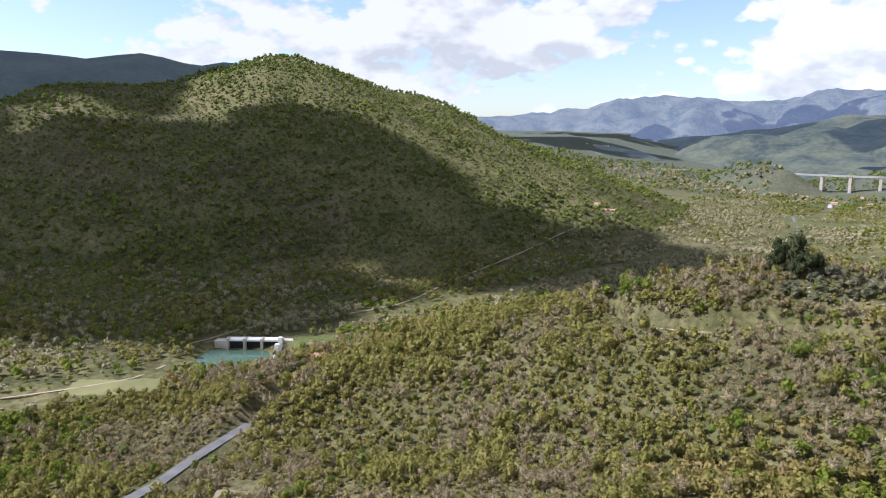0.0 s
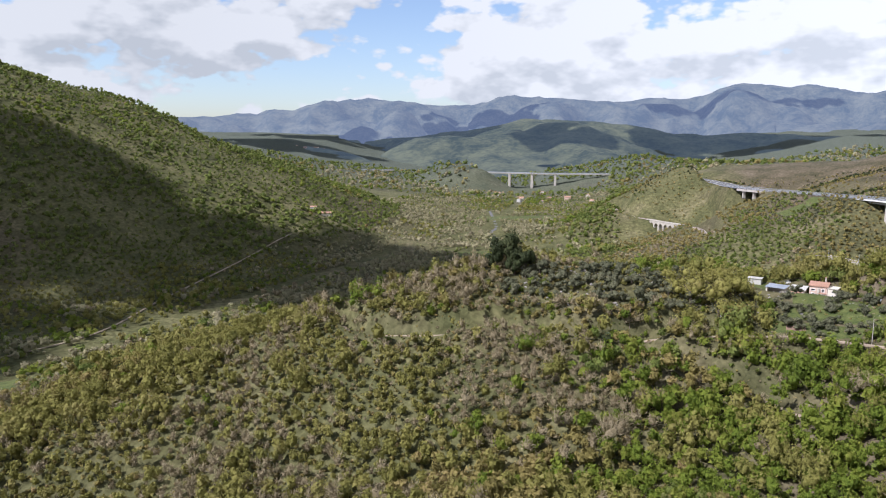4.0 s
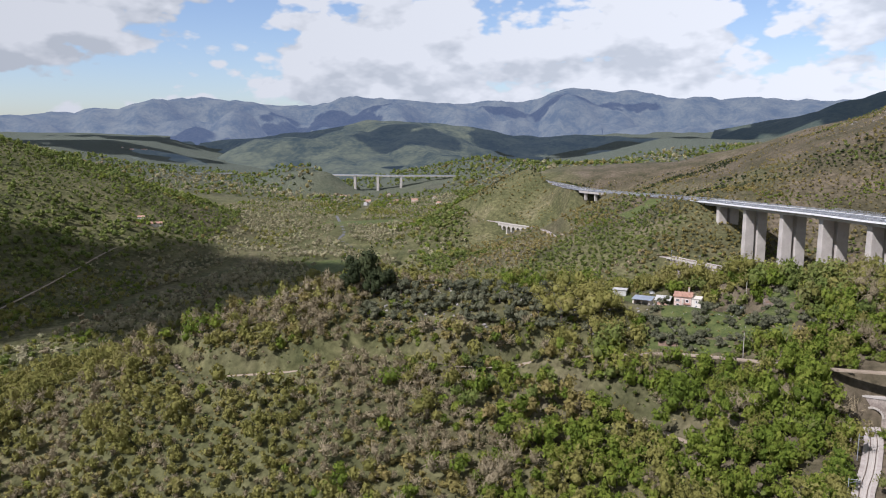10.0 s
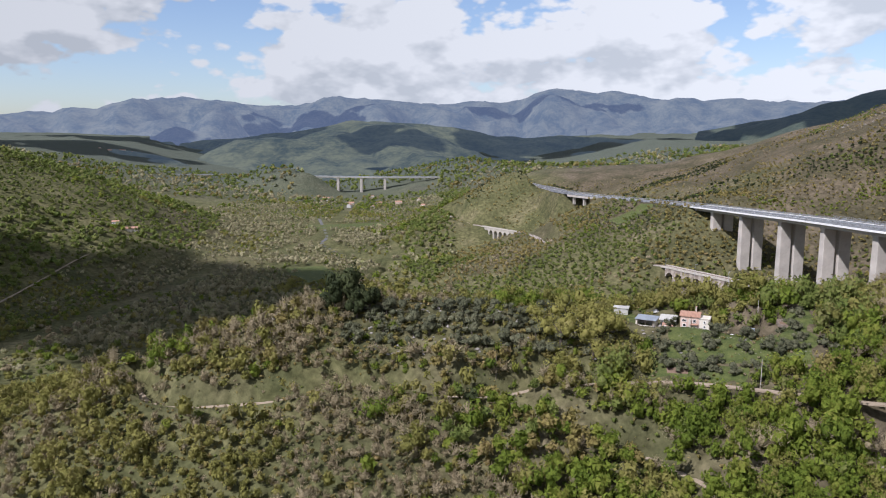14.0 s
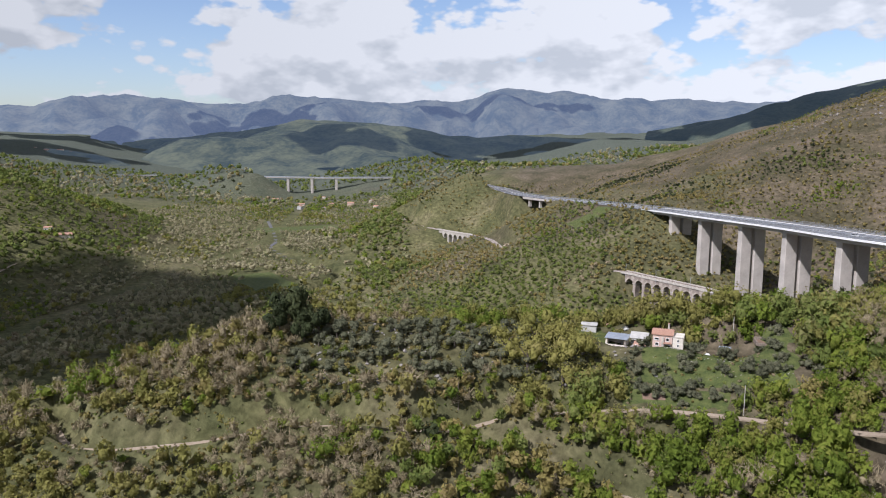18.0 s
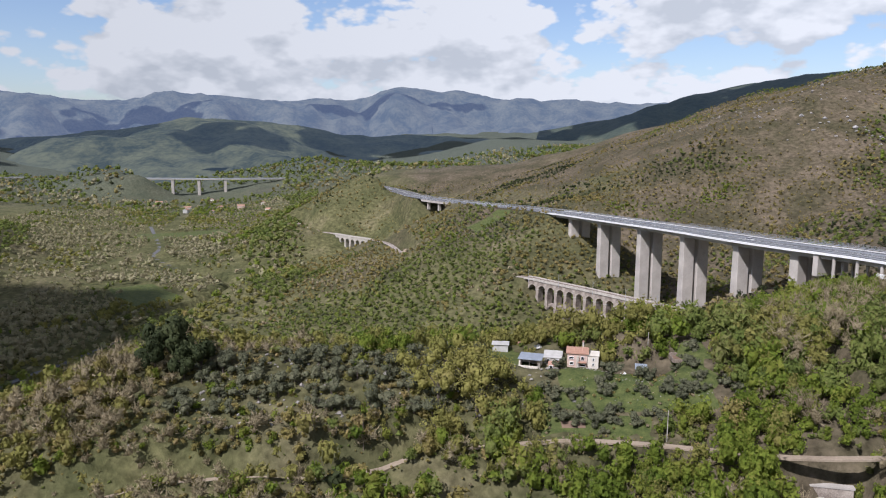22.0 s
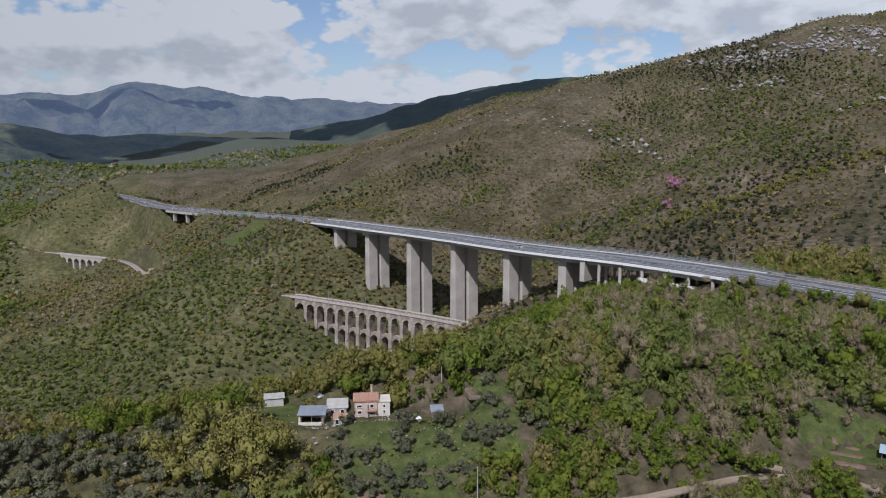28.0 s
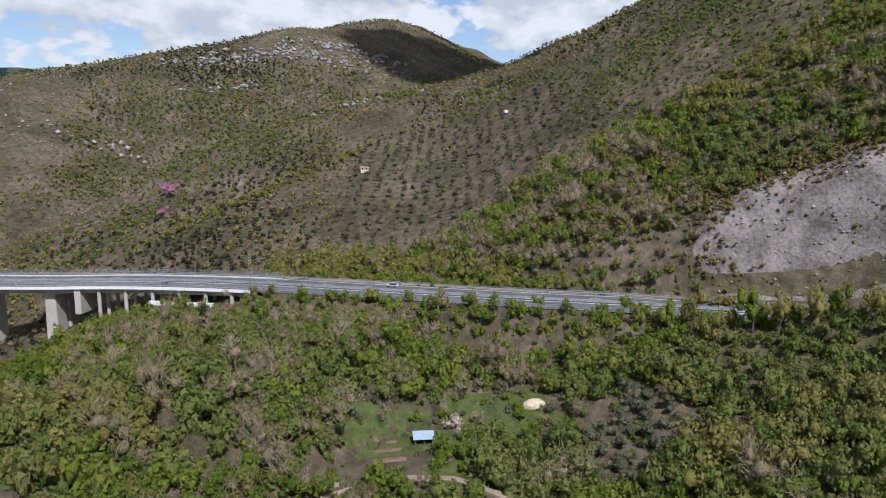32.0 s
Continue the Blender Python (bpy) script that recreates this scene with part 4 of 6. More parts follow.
ribbon("deck", half_way, 11.2, M_CONCRETE, -0.15, 2.0).parent = bm_h
for y in (750, 772, 795):
    x, yy, z, a = beside(MOTORWAY, y, -8.5)
    bm = bmesh.new()
    box(bm, x, yy, z - 5.5, 2.2, 2.6, 8.0, a)
    part("pier", bm, M_CONCRETE, bm_h)
small = tagged(new("small_arch_bridge"), "small pale stone railway bridge of six arches on the slope", "bridge")
seg = [p for p in smooth_path(RAILWAY, 1.0) if 796 < p[1] < 856]
pts = np.array(seg)
run = np.r_[0, np.cumsum(np.linalg.norm(np.diff(pts[:, :2], axis=0), axis=1))]
SMALL = bay(9.0, 4.6, 5.6, 6.6, "arch", M_STONE)
for i in range(int(run[-1] / 9.0)):
    x, y, a = on_run(i * 9.0 + 5.0)
    link("arch", SMALL, small, pose(x, y, np.interp(y, pts[:, 1], pts[:, 2]) - 0.6, 0, 0, math.degrees(a)))
    x, y, a = on_run(i * 9.0 + 0.5)
    bm = bmesh.new()
    f = at_ground(x, y) - 6
    t = float(np.interp(y, pts[:, 1], pts[:, 2])) - 6.1
    box(bm, x, y, (t + min(f, t - 4)) / 2, 2.4, 4.4, t - min(f, t - 4), a)
    part("pier", bm, M_STONE, small)
ribbon("parapet", seg, 2.6, M_STONE, 0.1, 0.8).parent = small



# ---- farmhouse terrace on the spur ----
def gable(name, bm, sx, sy, z, rise, over, mat, parent, thick=0.18):
    """A pitched roof with its ridge along x, over a plan sx by sy, with thickness and eaves."""
    hx, hy = sx / 2 + over, sy / 2 + over
    top = [bm.verts.new(v) for v in ((-hx, -hy, z + thick), (hx, -hy, z + thick), (hx, 0, z + rise + thick), (-hx, 0, z + rise + thick), (-hx, hy, z + thick), (hx, hy, z + thick))]
    low = [bm.verts.new((v.co.x, v.co.y, v.co.z - thick)) for v in top]
    for a, b, c, d in ((0, 1, 2, 3), (3, 2, 5, 4)):
        bm.faces.new((top[a], top[b], top[c], top[d]))
        bm.faces.new((low[d], low[c], low[b], low[a]))
    for a, b in ((0, 1), (1, 2), (2, 5), (5, 4), (4, 3), (3, 0)):
        bm.faces.new((top[a], low[a], low[b], top[b]))
    bmesh.ops.recalc_face_normals(bm, faces=bm.faces[:])
    return part(name, bm, mat, parent)


def roof_rows(parent, sx, sy, z, rise, over, step=0.45):
    """Rows of rounded tiles, from ridge to eaves, as parts on one mesh."""
    hy = sy / 2 + over
    slope = math.hypot(hy, rise)
    bm = bmesh.new()
    rod(bm, (0, 0, 0), (0, slope, 0), 0.13, n=6)
    me = mesh("tile_row", bm, M_TILE)
    tilt = math.degrees(math.atan2(rise, hy))
    for i in range(int((sx + 2 * over) / step)):
        x = -sx / 2 - over + (i + 0.5) * step
        link("tile_row", me, parent, pose(x, -hy, z + 0.2, tilt, 0, 0))
        link("tile_row", me, parent, pose(x, hy, z + 0.2, tilt, 0, 180) )


def opening(parent, x, y, z, w, h, turn=0.0, name="window", frame_mat=None):
    """A window or door: a dark recess in a frame with a sill, facing -y before it is turned."""
    holder = new(name)
    holder.parent = parent
    holder.matrix_basis = pose(x, y, z, 0, 0, turn)
    bm = bmesh.new()
    box(bm, 0, 0.02, h / 2, w, 0.10, h)
    part("pane", bm, M_DARK, holder)
    bm = bmesh.new()
    for cx, cz, sx, sz in ((-w / 2, h / 2, 0.12, h + 0.12), (w / 2, h / 2, 0.12, h + 0.12), (0, h, w, 0.12), (0, 0, w + 0.3, 0.12)):
        box(bm, cx, -0.04, cz, sx, 0.16, sz)
    part("frame", bm, frame_mat or M_WHITE, holder)


def block(parent, name, x, y, z, sx, sy, sz, mat, label=""):
    bm = bmesh.new()
    box(bm, x, y, z + sz / 2, sx, sy, sz)
    bmesh.ops.bevel(bm, geom=bm.edges[:], offset=min(0.06, sz * 0.1), segments=1, affect="EDGES")
    return part(name, bm, mat, parent, label)


FRONT = -21.5  # heading of the front walls
Z = 76.0
home = thing("farmhouse", "two-storey pink farmhouse with a red tiled roof and a cream annexe", "house", 42.4, 291.8, Z, FRONT)
block(home, "wall", 0, 0, -1.5, 5.8, 5.4, 5.4, M_PINK)
gable("roof", bmesh.new(), 5.8, 5.4, 3.9, 1.15, 0.35, M_TILE, home)
roof_rows(home, 5.8, 5.4, 3.9, 1.15, 0.35)
for side in (-1, 1):
    bm = bmesh.new()
    a = [bm.verts.new((side * 2.88, y, z)) for y, z in ((-2.7, 3.85), (2.7, 3.85), (0, 5.0))]
    b = [bm.verts.new((side * 2.65, y, z)) for y, z in ((-2.7, 3.85), (2.7, 3.85), (0, 5.0))]
    bm.faces.new(a)
    bm.faces.new(b[::-1])
    for i in range(3):
        bm.faces.new((a[i], b[i], b[(i + 1) % 3], a[(i + 1) % 3]))
    bmesh.ops.recalc_face_normals(bm, faces=bm.faces[:])
    part("gable_wall", bm, M_PINK, home)
for x, z, w, h in ((-1.6, 0.55, 1.0, 0.9), (-1.7, 2.3, 1.3, 0.7), (1.5, 2.1, 0.9, 1.0), (1.6, 0.2, 1.5, 0.7)):
    opening(home, x, -2.76, z, w, h)
bm = bmesh.new()
box(bm, 1.4, -3.3, 1.6, 2.4, 1.2, 0.14)
part("porch_roof", bm, M_TILE, home)
block(home, "buttress", 0.15, -3.0, -1.5, 0.7, 0.7, 4.8, M_STONE)
block(home, "chimney", 1.5, 1.4, 4.2, 0.5, 0.5, 2.4, M_STONE)
block(home, "chimney_cap", 1.5, 1.4, 6.6, 0.7, 0.7, 0.15, M_TILE)
block(home, "annexe", 4.55, -0.3, -1.5, 3.1, 4.6, 5.0, M_CREAM, "cream plastered annexe")
bm = bmesh.new()
box(bm, 4.55, -0.3, 3.62, 3.5, 5.0, 0.22)
part("annexe_roof", bm, M_CREAM, home)
for z in (0.6, 2.1):
    opening(home, 4.6, -2.66, z, 0.55, 0.75)
side = thing("side_barn", "low stone barn with a broken pale roof beside the farmhouse", "barn", 36.4, 296.6, Z - 0.5, FRONT)
block(side, "wall", 0, 0, -1.5, 4.6, 4.2, 3.3, M_STONE)
bm = bmesh.new()
for v in box(bm, 0, 0, 2.3, 5.6, 4.8, 0.18):
    v.co.z += 0.18 * v.co.y
part("roof", bm, M_GREY, side, "pale cement sheet roof")
for x in (-1.2, 1.3):
    opening(side, x, -2.16, 0.2, 0.9, 1.2)
ruin = thing("open_shed", "open-fronted shed with a blue-grey sheet roof over rubble walls", "shed", 28.5, 292.8, Z - 0.2, FRONT - 4)
for x, y, sx, sy, sz in ((-3.0, 0, 0.5, 4.6, 2.6), (0, 2.2, 6.0, 0.5, 2.8), (2.6, 0.2, 0.5, 4.2, 2.4)):
    block(ruin, "wall", x, y, -1.5, sx, sy, sz + 1.5, M_CREAM)
bm = bmesh.new()
for v in box(bm, 0, 0, 2.85, 7.0, 5.4, 0.1):
    v.co.z += 0.09 * v.co.y
part("roof", bm, M_SHEET, ruin)
for x in (-2.6, 0.0, 2.4):
    bm = bmesh.new()
    rod(bm, (x, -2.3, -0.2), (x, -2.3, 2.6), 0.09)
    part("post", bm, M_WOOD, ruin)
block(ruin, "low_wall", -0.4, -2.5, -1.6, 5.8, 0.4, 2.3, M_CREAM)
lean = thing("lean_to", "small lean-to with a red tiled roof and pale walls", "shed", 34.2, 289.0, Z - 0.3, FRONT)
block(lean, "wall", 0, 0, -1.5, 3.0, 2.4, 3.0, M_STONE)
bm = bmesh.new()
for v in box(bm, 0.2, -0.1, 1.7, 3.6, 2.8, 0.14):
    v.co.z += 0.2 * v.co.y
part("roof", bm, M_TILE, lean)
opening(lean, -0.6, -1.46, 0.2, 0.9, 1.3, name="door")
rest = thing("terrace_wall", "dry stone retaining wall of the farm terrace", "wall", 29.5, 287.0, Z - 1.0, FRONT - 4)
g = random.Random(3)
for row in range(4):
    for i in range(17):
        bm = bmesh.new()
        box(bm, -6.6 + i * 0.82 + (row % 2) * 0.4, g.uniform(-0.08, 0.08), -1.3 + row * 0.55, 0.78, 0.7 + g.uniform(-0.1, 0.15), 0.5)
        bmesh.ops.bevel(bm, geom=bm.edges[:], offset=0.09, segments=1, affect="EDGES")
        part("stone", bm, M_STONE, rest)
store = thing("flat_shed", "small grey shed with a pale flat roof on the grass", "shed", 22.6, 307.0, 76.6, FRONT + 6)
block(store, "wall", 0, 0, -1.5, 4.8, 3.6, 3.6, M_GREY)
block(store, "roof", 0, 0, 2.1, 5.4, 4.2, 0.2, M_GREY)
block(store, "roof_patch", 0.6, 0.3, 2.31, 2.2, 1.4, 0.06, M_GREY)
hut = thing("tin_hut", "small hut with a shiny tin roof", "hut", 57.4, 280.9, 76.2, FRONT)
block(hut, "wall", 0, 0, -1.2, 2.9, 2.4, 2.7, M_WOOD)
bm = bmesh.new()
for v in box(bm, 0, 0, 1.75, 3.4, 3.0, 0.08):
    v.co.z += 0.28 * v.co.y
part("roof", bm, M_SHEET, hut)
opening(hut, 0, -1.24, 0.1, 0.8, 1.1, name="door")
g = random.Random(9)
for x, y, s, mat, nm, lab in ((31.0, 299.5, 1.5, M_WHITE, "tarpaulin_heap", "heap under a white tarpaulin beside the farm buildings"), (33.5, 302.5, 1.3, M_GREY, "rubble_heap", "grey rubble heap beside the farm buildings"), (39.5, 285.5, 0.9, M_STONE, "rubble_heap", "grey rubble heap beside the farm buildings"), (52.5, 281.5, 0.8, M_WHITE, "tarpaulin_heap", "heap under a white tarpaulin beside the farm buildings"), (26.0, 286.0, 0.9, M_STONE, "rubble_heap", "grey rubble heap beside the farm buildings"), (30.0, 310.0, 1.1, M_TILE, "tile_stack", "stack of red roof tiles in the grass")):
    bm = bmesh.new()
    bmesh.ops.create_icosphere(bm, subdivisions=2, radius=s)
    for v in bm.verts:
        v.co += v.co * 0.35 * noise.noise(v.co * 1.7 + Vector((x, y, 0)))
        v.co.z = max(-0.3, v.co.z * 0.6)
    ob = part(nm, bm, mat)
    ob.matrix_basis = pose(x, y, at_ground(x, y) + 0.1, 0, 0, g.uniform(0, 360))
    tagged(ob, lab, nm.split("_")[1] if nm != "tile_stack" else "stack")


# ---- poles and lines ----
def pole(x, y, high, label="weathered wooden utility pole", foot=None, arms=0):
    z = at_ground(x, y) if foot is None else foot
    holder = thing("utility_pole", label, "pole", x, y, z, 20, "utility poles")
    bm = bmesh.new()
    rod(bm, (0, 0, -0.6), (0, 0, high), 0.12, 0.08, 8)
    part("shaft", bm, M_CONCRETE if "pale" in label else M_WOOD, holder)
    for k in range(arms):
        bm = bmesh.new()
        box(bm, 0, 0, high - 0.5 - 1.1 * k, 2.4, 0.12, 0.14)
        part("cross_arm", bm, M_STEEL, holder)
        for o in (-1.1, 1.1):
            bm = bmesh.new()
            rod(bm, (o, 0, high - 0.42 - 1.1 * k), (o, 0, high - 0.1 - 1.1 * k), 0.07)
            part("insulator", bm, M_WHITE, holder)
    return Vector((x, y, z + high))


def cable(name, a, b, sag, r=0.03, label="thin dark overhead wire between poles"):
    """One hanging wire: a thin tube in one piece."""
    a, b = Vector(a), Vector(b)
    bm = bmesh.new()
    last = None
    for k in range(13):
        t = k / 12
        p = a.lerp(b, t) - Vector((0, 0, sag * 4 * t * (1 - t)))
        ring = [bm.verts.new(p + Vector((dx * r, dy * r, dz * r))) for dx, dy, dz in ((0, 0, 1), (0.6, 0.6, -0.5), (-0.6, -0.6, -0.5))]
        if last:
            for q in range(3):
                bm.faces.new((last[q], last[(q + 1) % 3], ring[(q + 1) % 3], ring[q]))
        else:
            bm.faces.new(ring[::-1])
        last = ring
    bm.faces.new(last)
    bmesh.ops.recalc_face_normals(bm, faces=bm.faces[:])
    tagged(part(name, bm, M_DARK), label, "wire", "overhead wires")


P1 = pole(48.5, 246.0, 8.0, "pale concrete utility pole beside the lane")
P2 = pole(62.5, 288.0, 6.5, "pale concrete utility pole above the farm")
P3 = pole(-22.0, 262.0, 7.5, "dark wooden pole beside the lane")
cable("overhead_wire", P1, P2, 1.2)
Q = [pole(x, y, h, "grey steel lattice power pole on the olive slope", None, 3) for x, y, h in ((182.5, 296.0, 15.0), (249.0, 197.0, 17.0), (267.0, 116.0, 17.0), (300.0, 20.0, 19.0))]
for a, b in zip(Q[:-1], Q[1:]):
    for k in range(3):
        for o in (-1.1, 1.1):
            d = Vector((o, o * 0.4, -0.1 - 1.1 * k))
            cable("overhead_wire", a + d, b + d, 2.6, 0.04)


# ---- plots and gardens ----
def patch(name, label, x, y, sx, sy, turn, mat, lift=0.12, kind="structure", category="ground", n=10):
    """A patch laid over the ground, following it."""
    a = math.radians(turn)
    u = np.linspace(-0.5, 0.5, n + 1)
    U, W = np.meshgrid(u, u)
    edge = 1 + 0.12 * wave(U * 9 + x, W * 9 + y, 2.2, 61)
    X = x + (U * sx * math.cos(a) - W * sy * math.sin(a)) * edge
    Y = y + (U * sx * math.sin(a) + W * sy * math.cos(a)) * edge
    H = ground(X, Y) + lift - 0.5 * (np.maximum(np.abs(U), np.abs(W)) > 0.49)
    c = (np.arange(n)[:, None] * (n + 1) + np.arange(n)).ravel()
    return tagged(sheet(name, np.stack([X, Y, H], -1).reshape(-1, 3), np.stack([c, c + 1, c + n + 2, c + n + 1], -1), mat, True), label, category, kind=kind)


PATCHES = [(130.0, 219.0, 9, 2.4, -58), (126.0, 216.5, 9, 2.4, -58), (133.5, 221.5, 8, 2.0, -58), (98, 246, 10, 4.5, -45), (108, 213, 8, 3, -30), (30, 259, 8, 3, -15)]
for x, y, sx, sy, a in PATCHES:
    patch("ground_soil", "dug brown soil of a kitchen garden", x, y, sx, sy, a, M_SOIL, 0.3, n=6)
LAWNS = [(92, 645, 30, 24, 10), (50, 270, 46, 26, -20), (22, 300, 14, 22, 10), (136, 219, 30, 17, -54), (154, 198, 30, 22, -52), (126, 200, 14, 10, -40), (70, 277, 10, 12, -10), (36, 256, 30, 10, -20)]
for x, y, sx, sy, a in LAWNS:
    patch("ground_lawn", "bright green grass between fruit trees", x, y, sx, sy, a, M_LAWN, 0.22, n=24 if x > 90 and y > 600 else 10)
MEADOWS = [(-345, 152, 50, 24, 40), (-322, 262, 44, 30, 30), (-262, 395, 70, 26, 60), (-185, 700, 40, 90, 30), (-235, 1110, 120, 60, 20)]
for x, y, sx, sy, a in MEADOWS:
    patch("ground_meadow", "pale dry meadow on the valley floor" if x < -300 else "green meadow among the trees", x, y, sx, sy, a, M_GRASS if x < -300 and y < 200 or x > 0 else M_LAWN, 0.3)
M_SCREE = material("grey_scree", (0.085, 0.07, 0.062), (0.30, 0.262, 0.245), 0.10, 0.9, bump=0.9, distance=0.4, spread=(0.38, 0.62))
patch("ground_scree", "grey-pink scree slope above the motorway", 228, 103, 24, 98, 4, M_SCREE, 0.3, n=30)
shed = thing("garden_shed", "open garden shed with a light blue sheet roof", "shed", 136.5, 212.5, at_ground(136.5, 212.5), -62)
block(shed, "back_wall", 0, 1.5, -0.4, 4.4, 0.15, 2.6, M_WOOD)
for x in (-2.1, 2.1):
    block(shed, "side_wall", x, 0.4, -0.4, 0.12, 2.2, 2.4, M_WOOD)
for x in (-2.0, 0, 2.0):
    bm = bmesh.new()
    rod(bm, (x, -1.5, -0.4), (x, -1.5, 1.9), 0.08)
    part("post", bm, M_WOOD, shed)
bm = bmesh.new()
for v in box(bm, 0, 0, 2.15, 5.2, 4.0, 0.08):
    v.co.z += 0.14 * v.co.y
M_BLUE = material("blue_sheet", (0.30, 0.40, 0.48), (0.42, 0.52, 0.60), 0.8, 6, rough=0.5)
part("roof", bm, M_BLUE, shed)
block(shed, "shelf", 0, 0.6, 0.0, 3.8, 1.2, 0.8, M_DARK)
bm = bmesh.new()
bmesh.ops.create_icosphere(bm, subdivisions=3, radius=1.0)
for v in bm.verts:
    v.co = Vector((v.co.x * 3.1, v.co.y * 1.9, max(-0.2, v.co.z) * 1.9)) * (1 + 0.12 * noise.noise(v.co * 2.2))
ob = part("straw_stack", bm, material("straw", (0.42, 0.35, 0.23), (0.62, 0.54, 0.38), 1.0, 12, bump=0.8))
ob.matrix_basis = pose(160.0, 191.0, at_ground(160, 191) + 0.1, 0, 0, -55)
tagged(ob, "pale straw stack in a green clearing", "stack")


# ---- dam and buildings on the valley floor ----
dam = thing("weir", "concrete river weir with gate towers and a walkway", "weir", -352, 243, 3.0, 38)
block(dam, "deck", -4, 6, 6.2, 34, 6.0, 1.2, M_WHITE)
block(dam, "gate_wall", -4, 4.2, -2, 32, 1.2, 8.4, M_DARK)
for x in (-20, -9.5, 1, 12.5):
    block(dam, "gate_pier", x, 3.6, -2, 1.5, 4.6, 10.2, M_CONCRETE)
block(dam, "tower", 13.5, -1.5, -2, 2.2, 2.2, 12.5, M_WHITE)
block(dam, "tower", 14.5, -12.5, -2, 2.2, 2.2, 11.5, M_WHITE)
bm = bmesh.new()
rod(bm, (14, -3, 6.0), (17, -30, 5.0), 1.1, n=4)
part("conveyor", bm, M_STEEL, dam, "grey sloping conveyor bridge")
block(dam, "bank_wall", 18, 6, -2, 14, 5, 9.0, M_CONCRETE)
block(dam, "bank_wall", -24, 5, -2, 8, 6, 8.6, M_CONCRETE)
water = patch("water", "green still water above the weir", -347, 225, 46, 32, 38, M_WATER, 0.0, "structure", "water", 8)
for v in water.data.vertices:
    v.co.z = 4.9
tagged(ribbon("water_river", [p for p in smooth_path(RIVER, 12) if -150 < p[1] < 1300], 6.5, M_WATER, 1.0, 0.6), "narrow green river on the valley floor", "river", kind="structure")


def cottage(x, y, turn, sx, sy, h, wall, roof, label, name="house", z=None, group="valley houses"):
    z = at_ground(x, y) if z is None else z
    holder = thing(name, label, "house", x, y, z, turn, group)
    block(holder, "wall", 0, 0, -1.5, sx, sy, h + 1.5, wall)
    gable("roof", bmesh.new(), sx, sy, h, 0.25 * sy, 0.4, roof, holder)
    for k in (-1, 1):
        bm = bmesh.new()
        a = [bm.verts.new((k * sx * 0.499, yy, zz)) for yy, zz in ((-sy / 2, h - 0.02), (sy / 2, h - 0.02), (0, h + 0.245 * sy))]
        b = [bm.verts.new((k * (sx * 0.499 - 0.2), yy, zz)) for yy, zz in ((-sy / 2, h - 0.02), (sy / 2, h - 0.02), (0, h + 0.245 * sy))]
        bm.faces.new(a)
        bm.faces.new(b[::-1])
        for i in range(3):
            bm.faces.new((a[i], b[i], b[(i + 1) % 3], a[(i + 1) % 3]))
        bmesh.ops.recalc_face_normals(bm, faces=bm.faces[:])
        part("gable_wall", bm, wall, holder)
    n = max(2, int(sx / 3))
    for i in range(n):
        for fl in range(max(1, int(h / 2.8))):
            opening(holder, -sx / 2 + (i + 0.5) * sx / n, -sy / 2 - 0.03, 0.9 + 2.8 * fl, 0.9, 1.2)


cottage(-273, 222, 40, 8, 7, 4.0, M_PINK, M_TILE, "small house with a red tiled roof by the meadow")
cottage(-398, 777, 20, 12, 7, 4.5, M_CREAM, M_TILE, "pale farmhouse on a cleared shelf of the wooded spur")
cottage(-412, 772, 10, 7, 5, 3, M_GREY, M_TILE, "low farm building on a cleared shelf of the wooded spur")
cottage(333, 331, -60, 4.2, 3, 2, M_CREAM, M_TILE, "small house among the olive trees")
cottage(-181, 113, 30, 9, 7, 3.0, M_STONE, M_WOOD, "stone house with a dark weathered roof beside the valley road")
g = random.Random(21)
for i in range(10):
    x, y = -210 + g.uniform(-220, 110), 1500 + g.uniform(-160, 200)
    cottage(x, y - 40, g.uniform(0, 180), g.uniform(9, 14), 8, g.choice((3.2, 6.0)), g.choice((M_CREAM, M_GREY, M_PINK)), M_TILE, "pale house with a tiled roof far up the valley")
for i in range(16):
    k = i / 15
    x, y = -1330 + 210 * k + g.uniform(-8, 8), 2112 + 92 * k - g.uniform(0, 22)
    cottage(x, y, g.uniform(-30, 30), g.uniform(10, 18), 9, g.choice((5.0, 7.0, 9.0)), g.choice((M_CREAM, M_CREAM, M_PINK)), M_TILE, "pale village house with a tiled roof on the hilltop", z=float(np.interp(x, (-1500, -1240, -1090), (124, 117, 101))) - 4, group="hilltop village")
van = thing("parked_van", "pale van parked on the olive terrace", "van", 395, 270, at_ground(395, 270), 30)
block(van, "body", 0, 0, 0.4, 4.6, 1.9, 1.7, M_WHITE)
block(van, "bonnet", 2.6, 0, 0.4, 1.0, 1.8, 0.9, M_WHITE)
for x in (-1.5, 2.0):
    for y in (-0.85, 0.85):
        bm = bmesh.new()
        rod(bm, (x, y - 0.1, 0.36), (x, y + 0.1, 0.36), 0.36, n=12)
        part("wheel", bm, M_RUBBER, van)


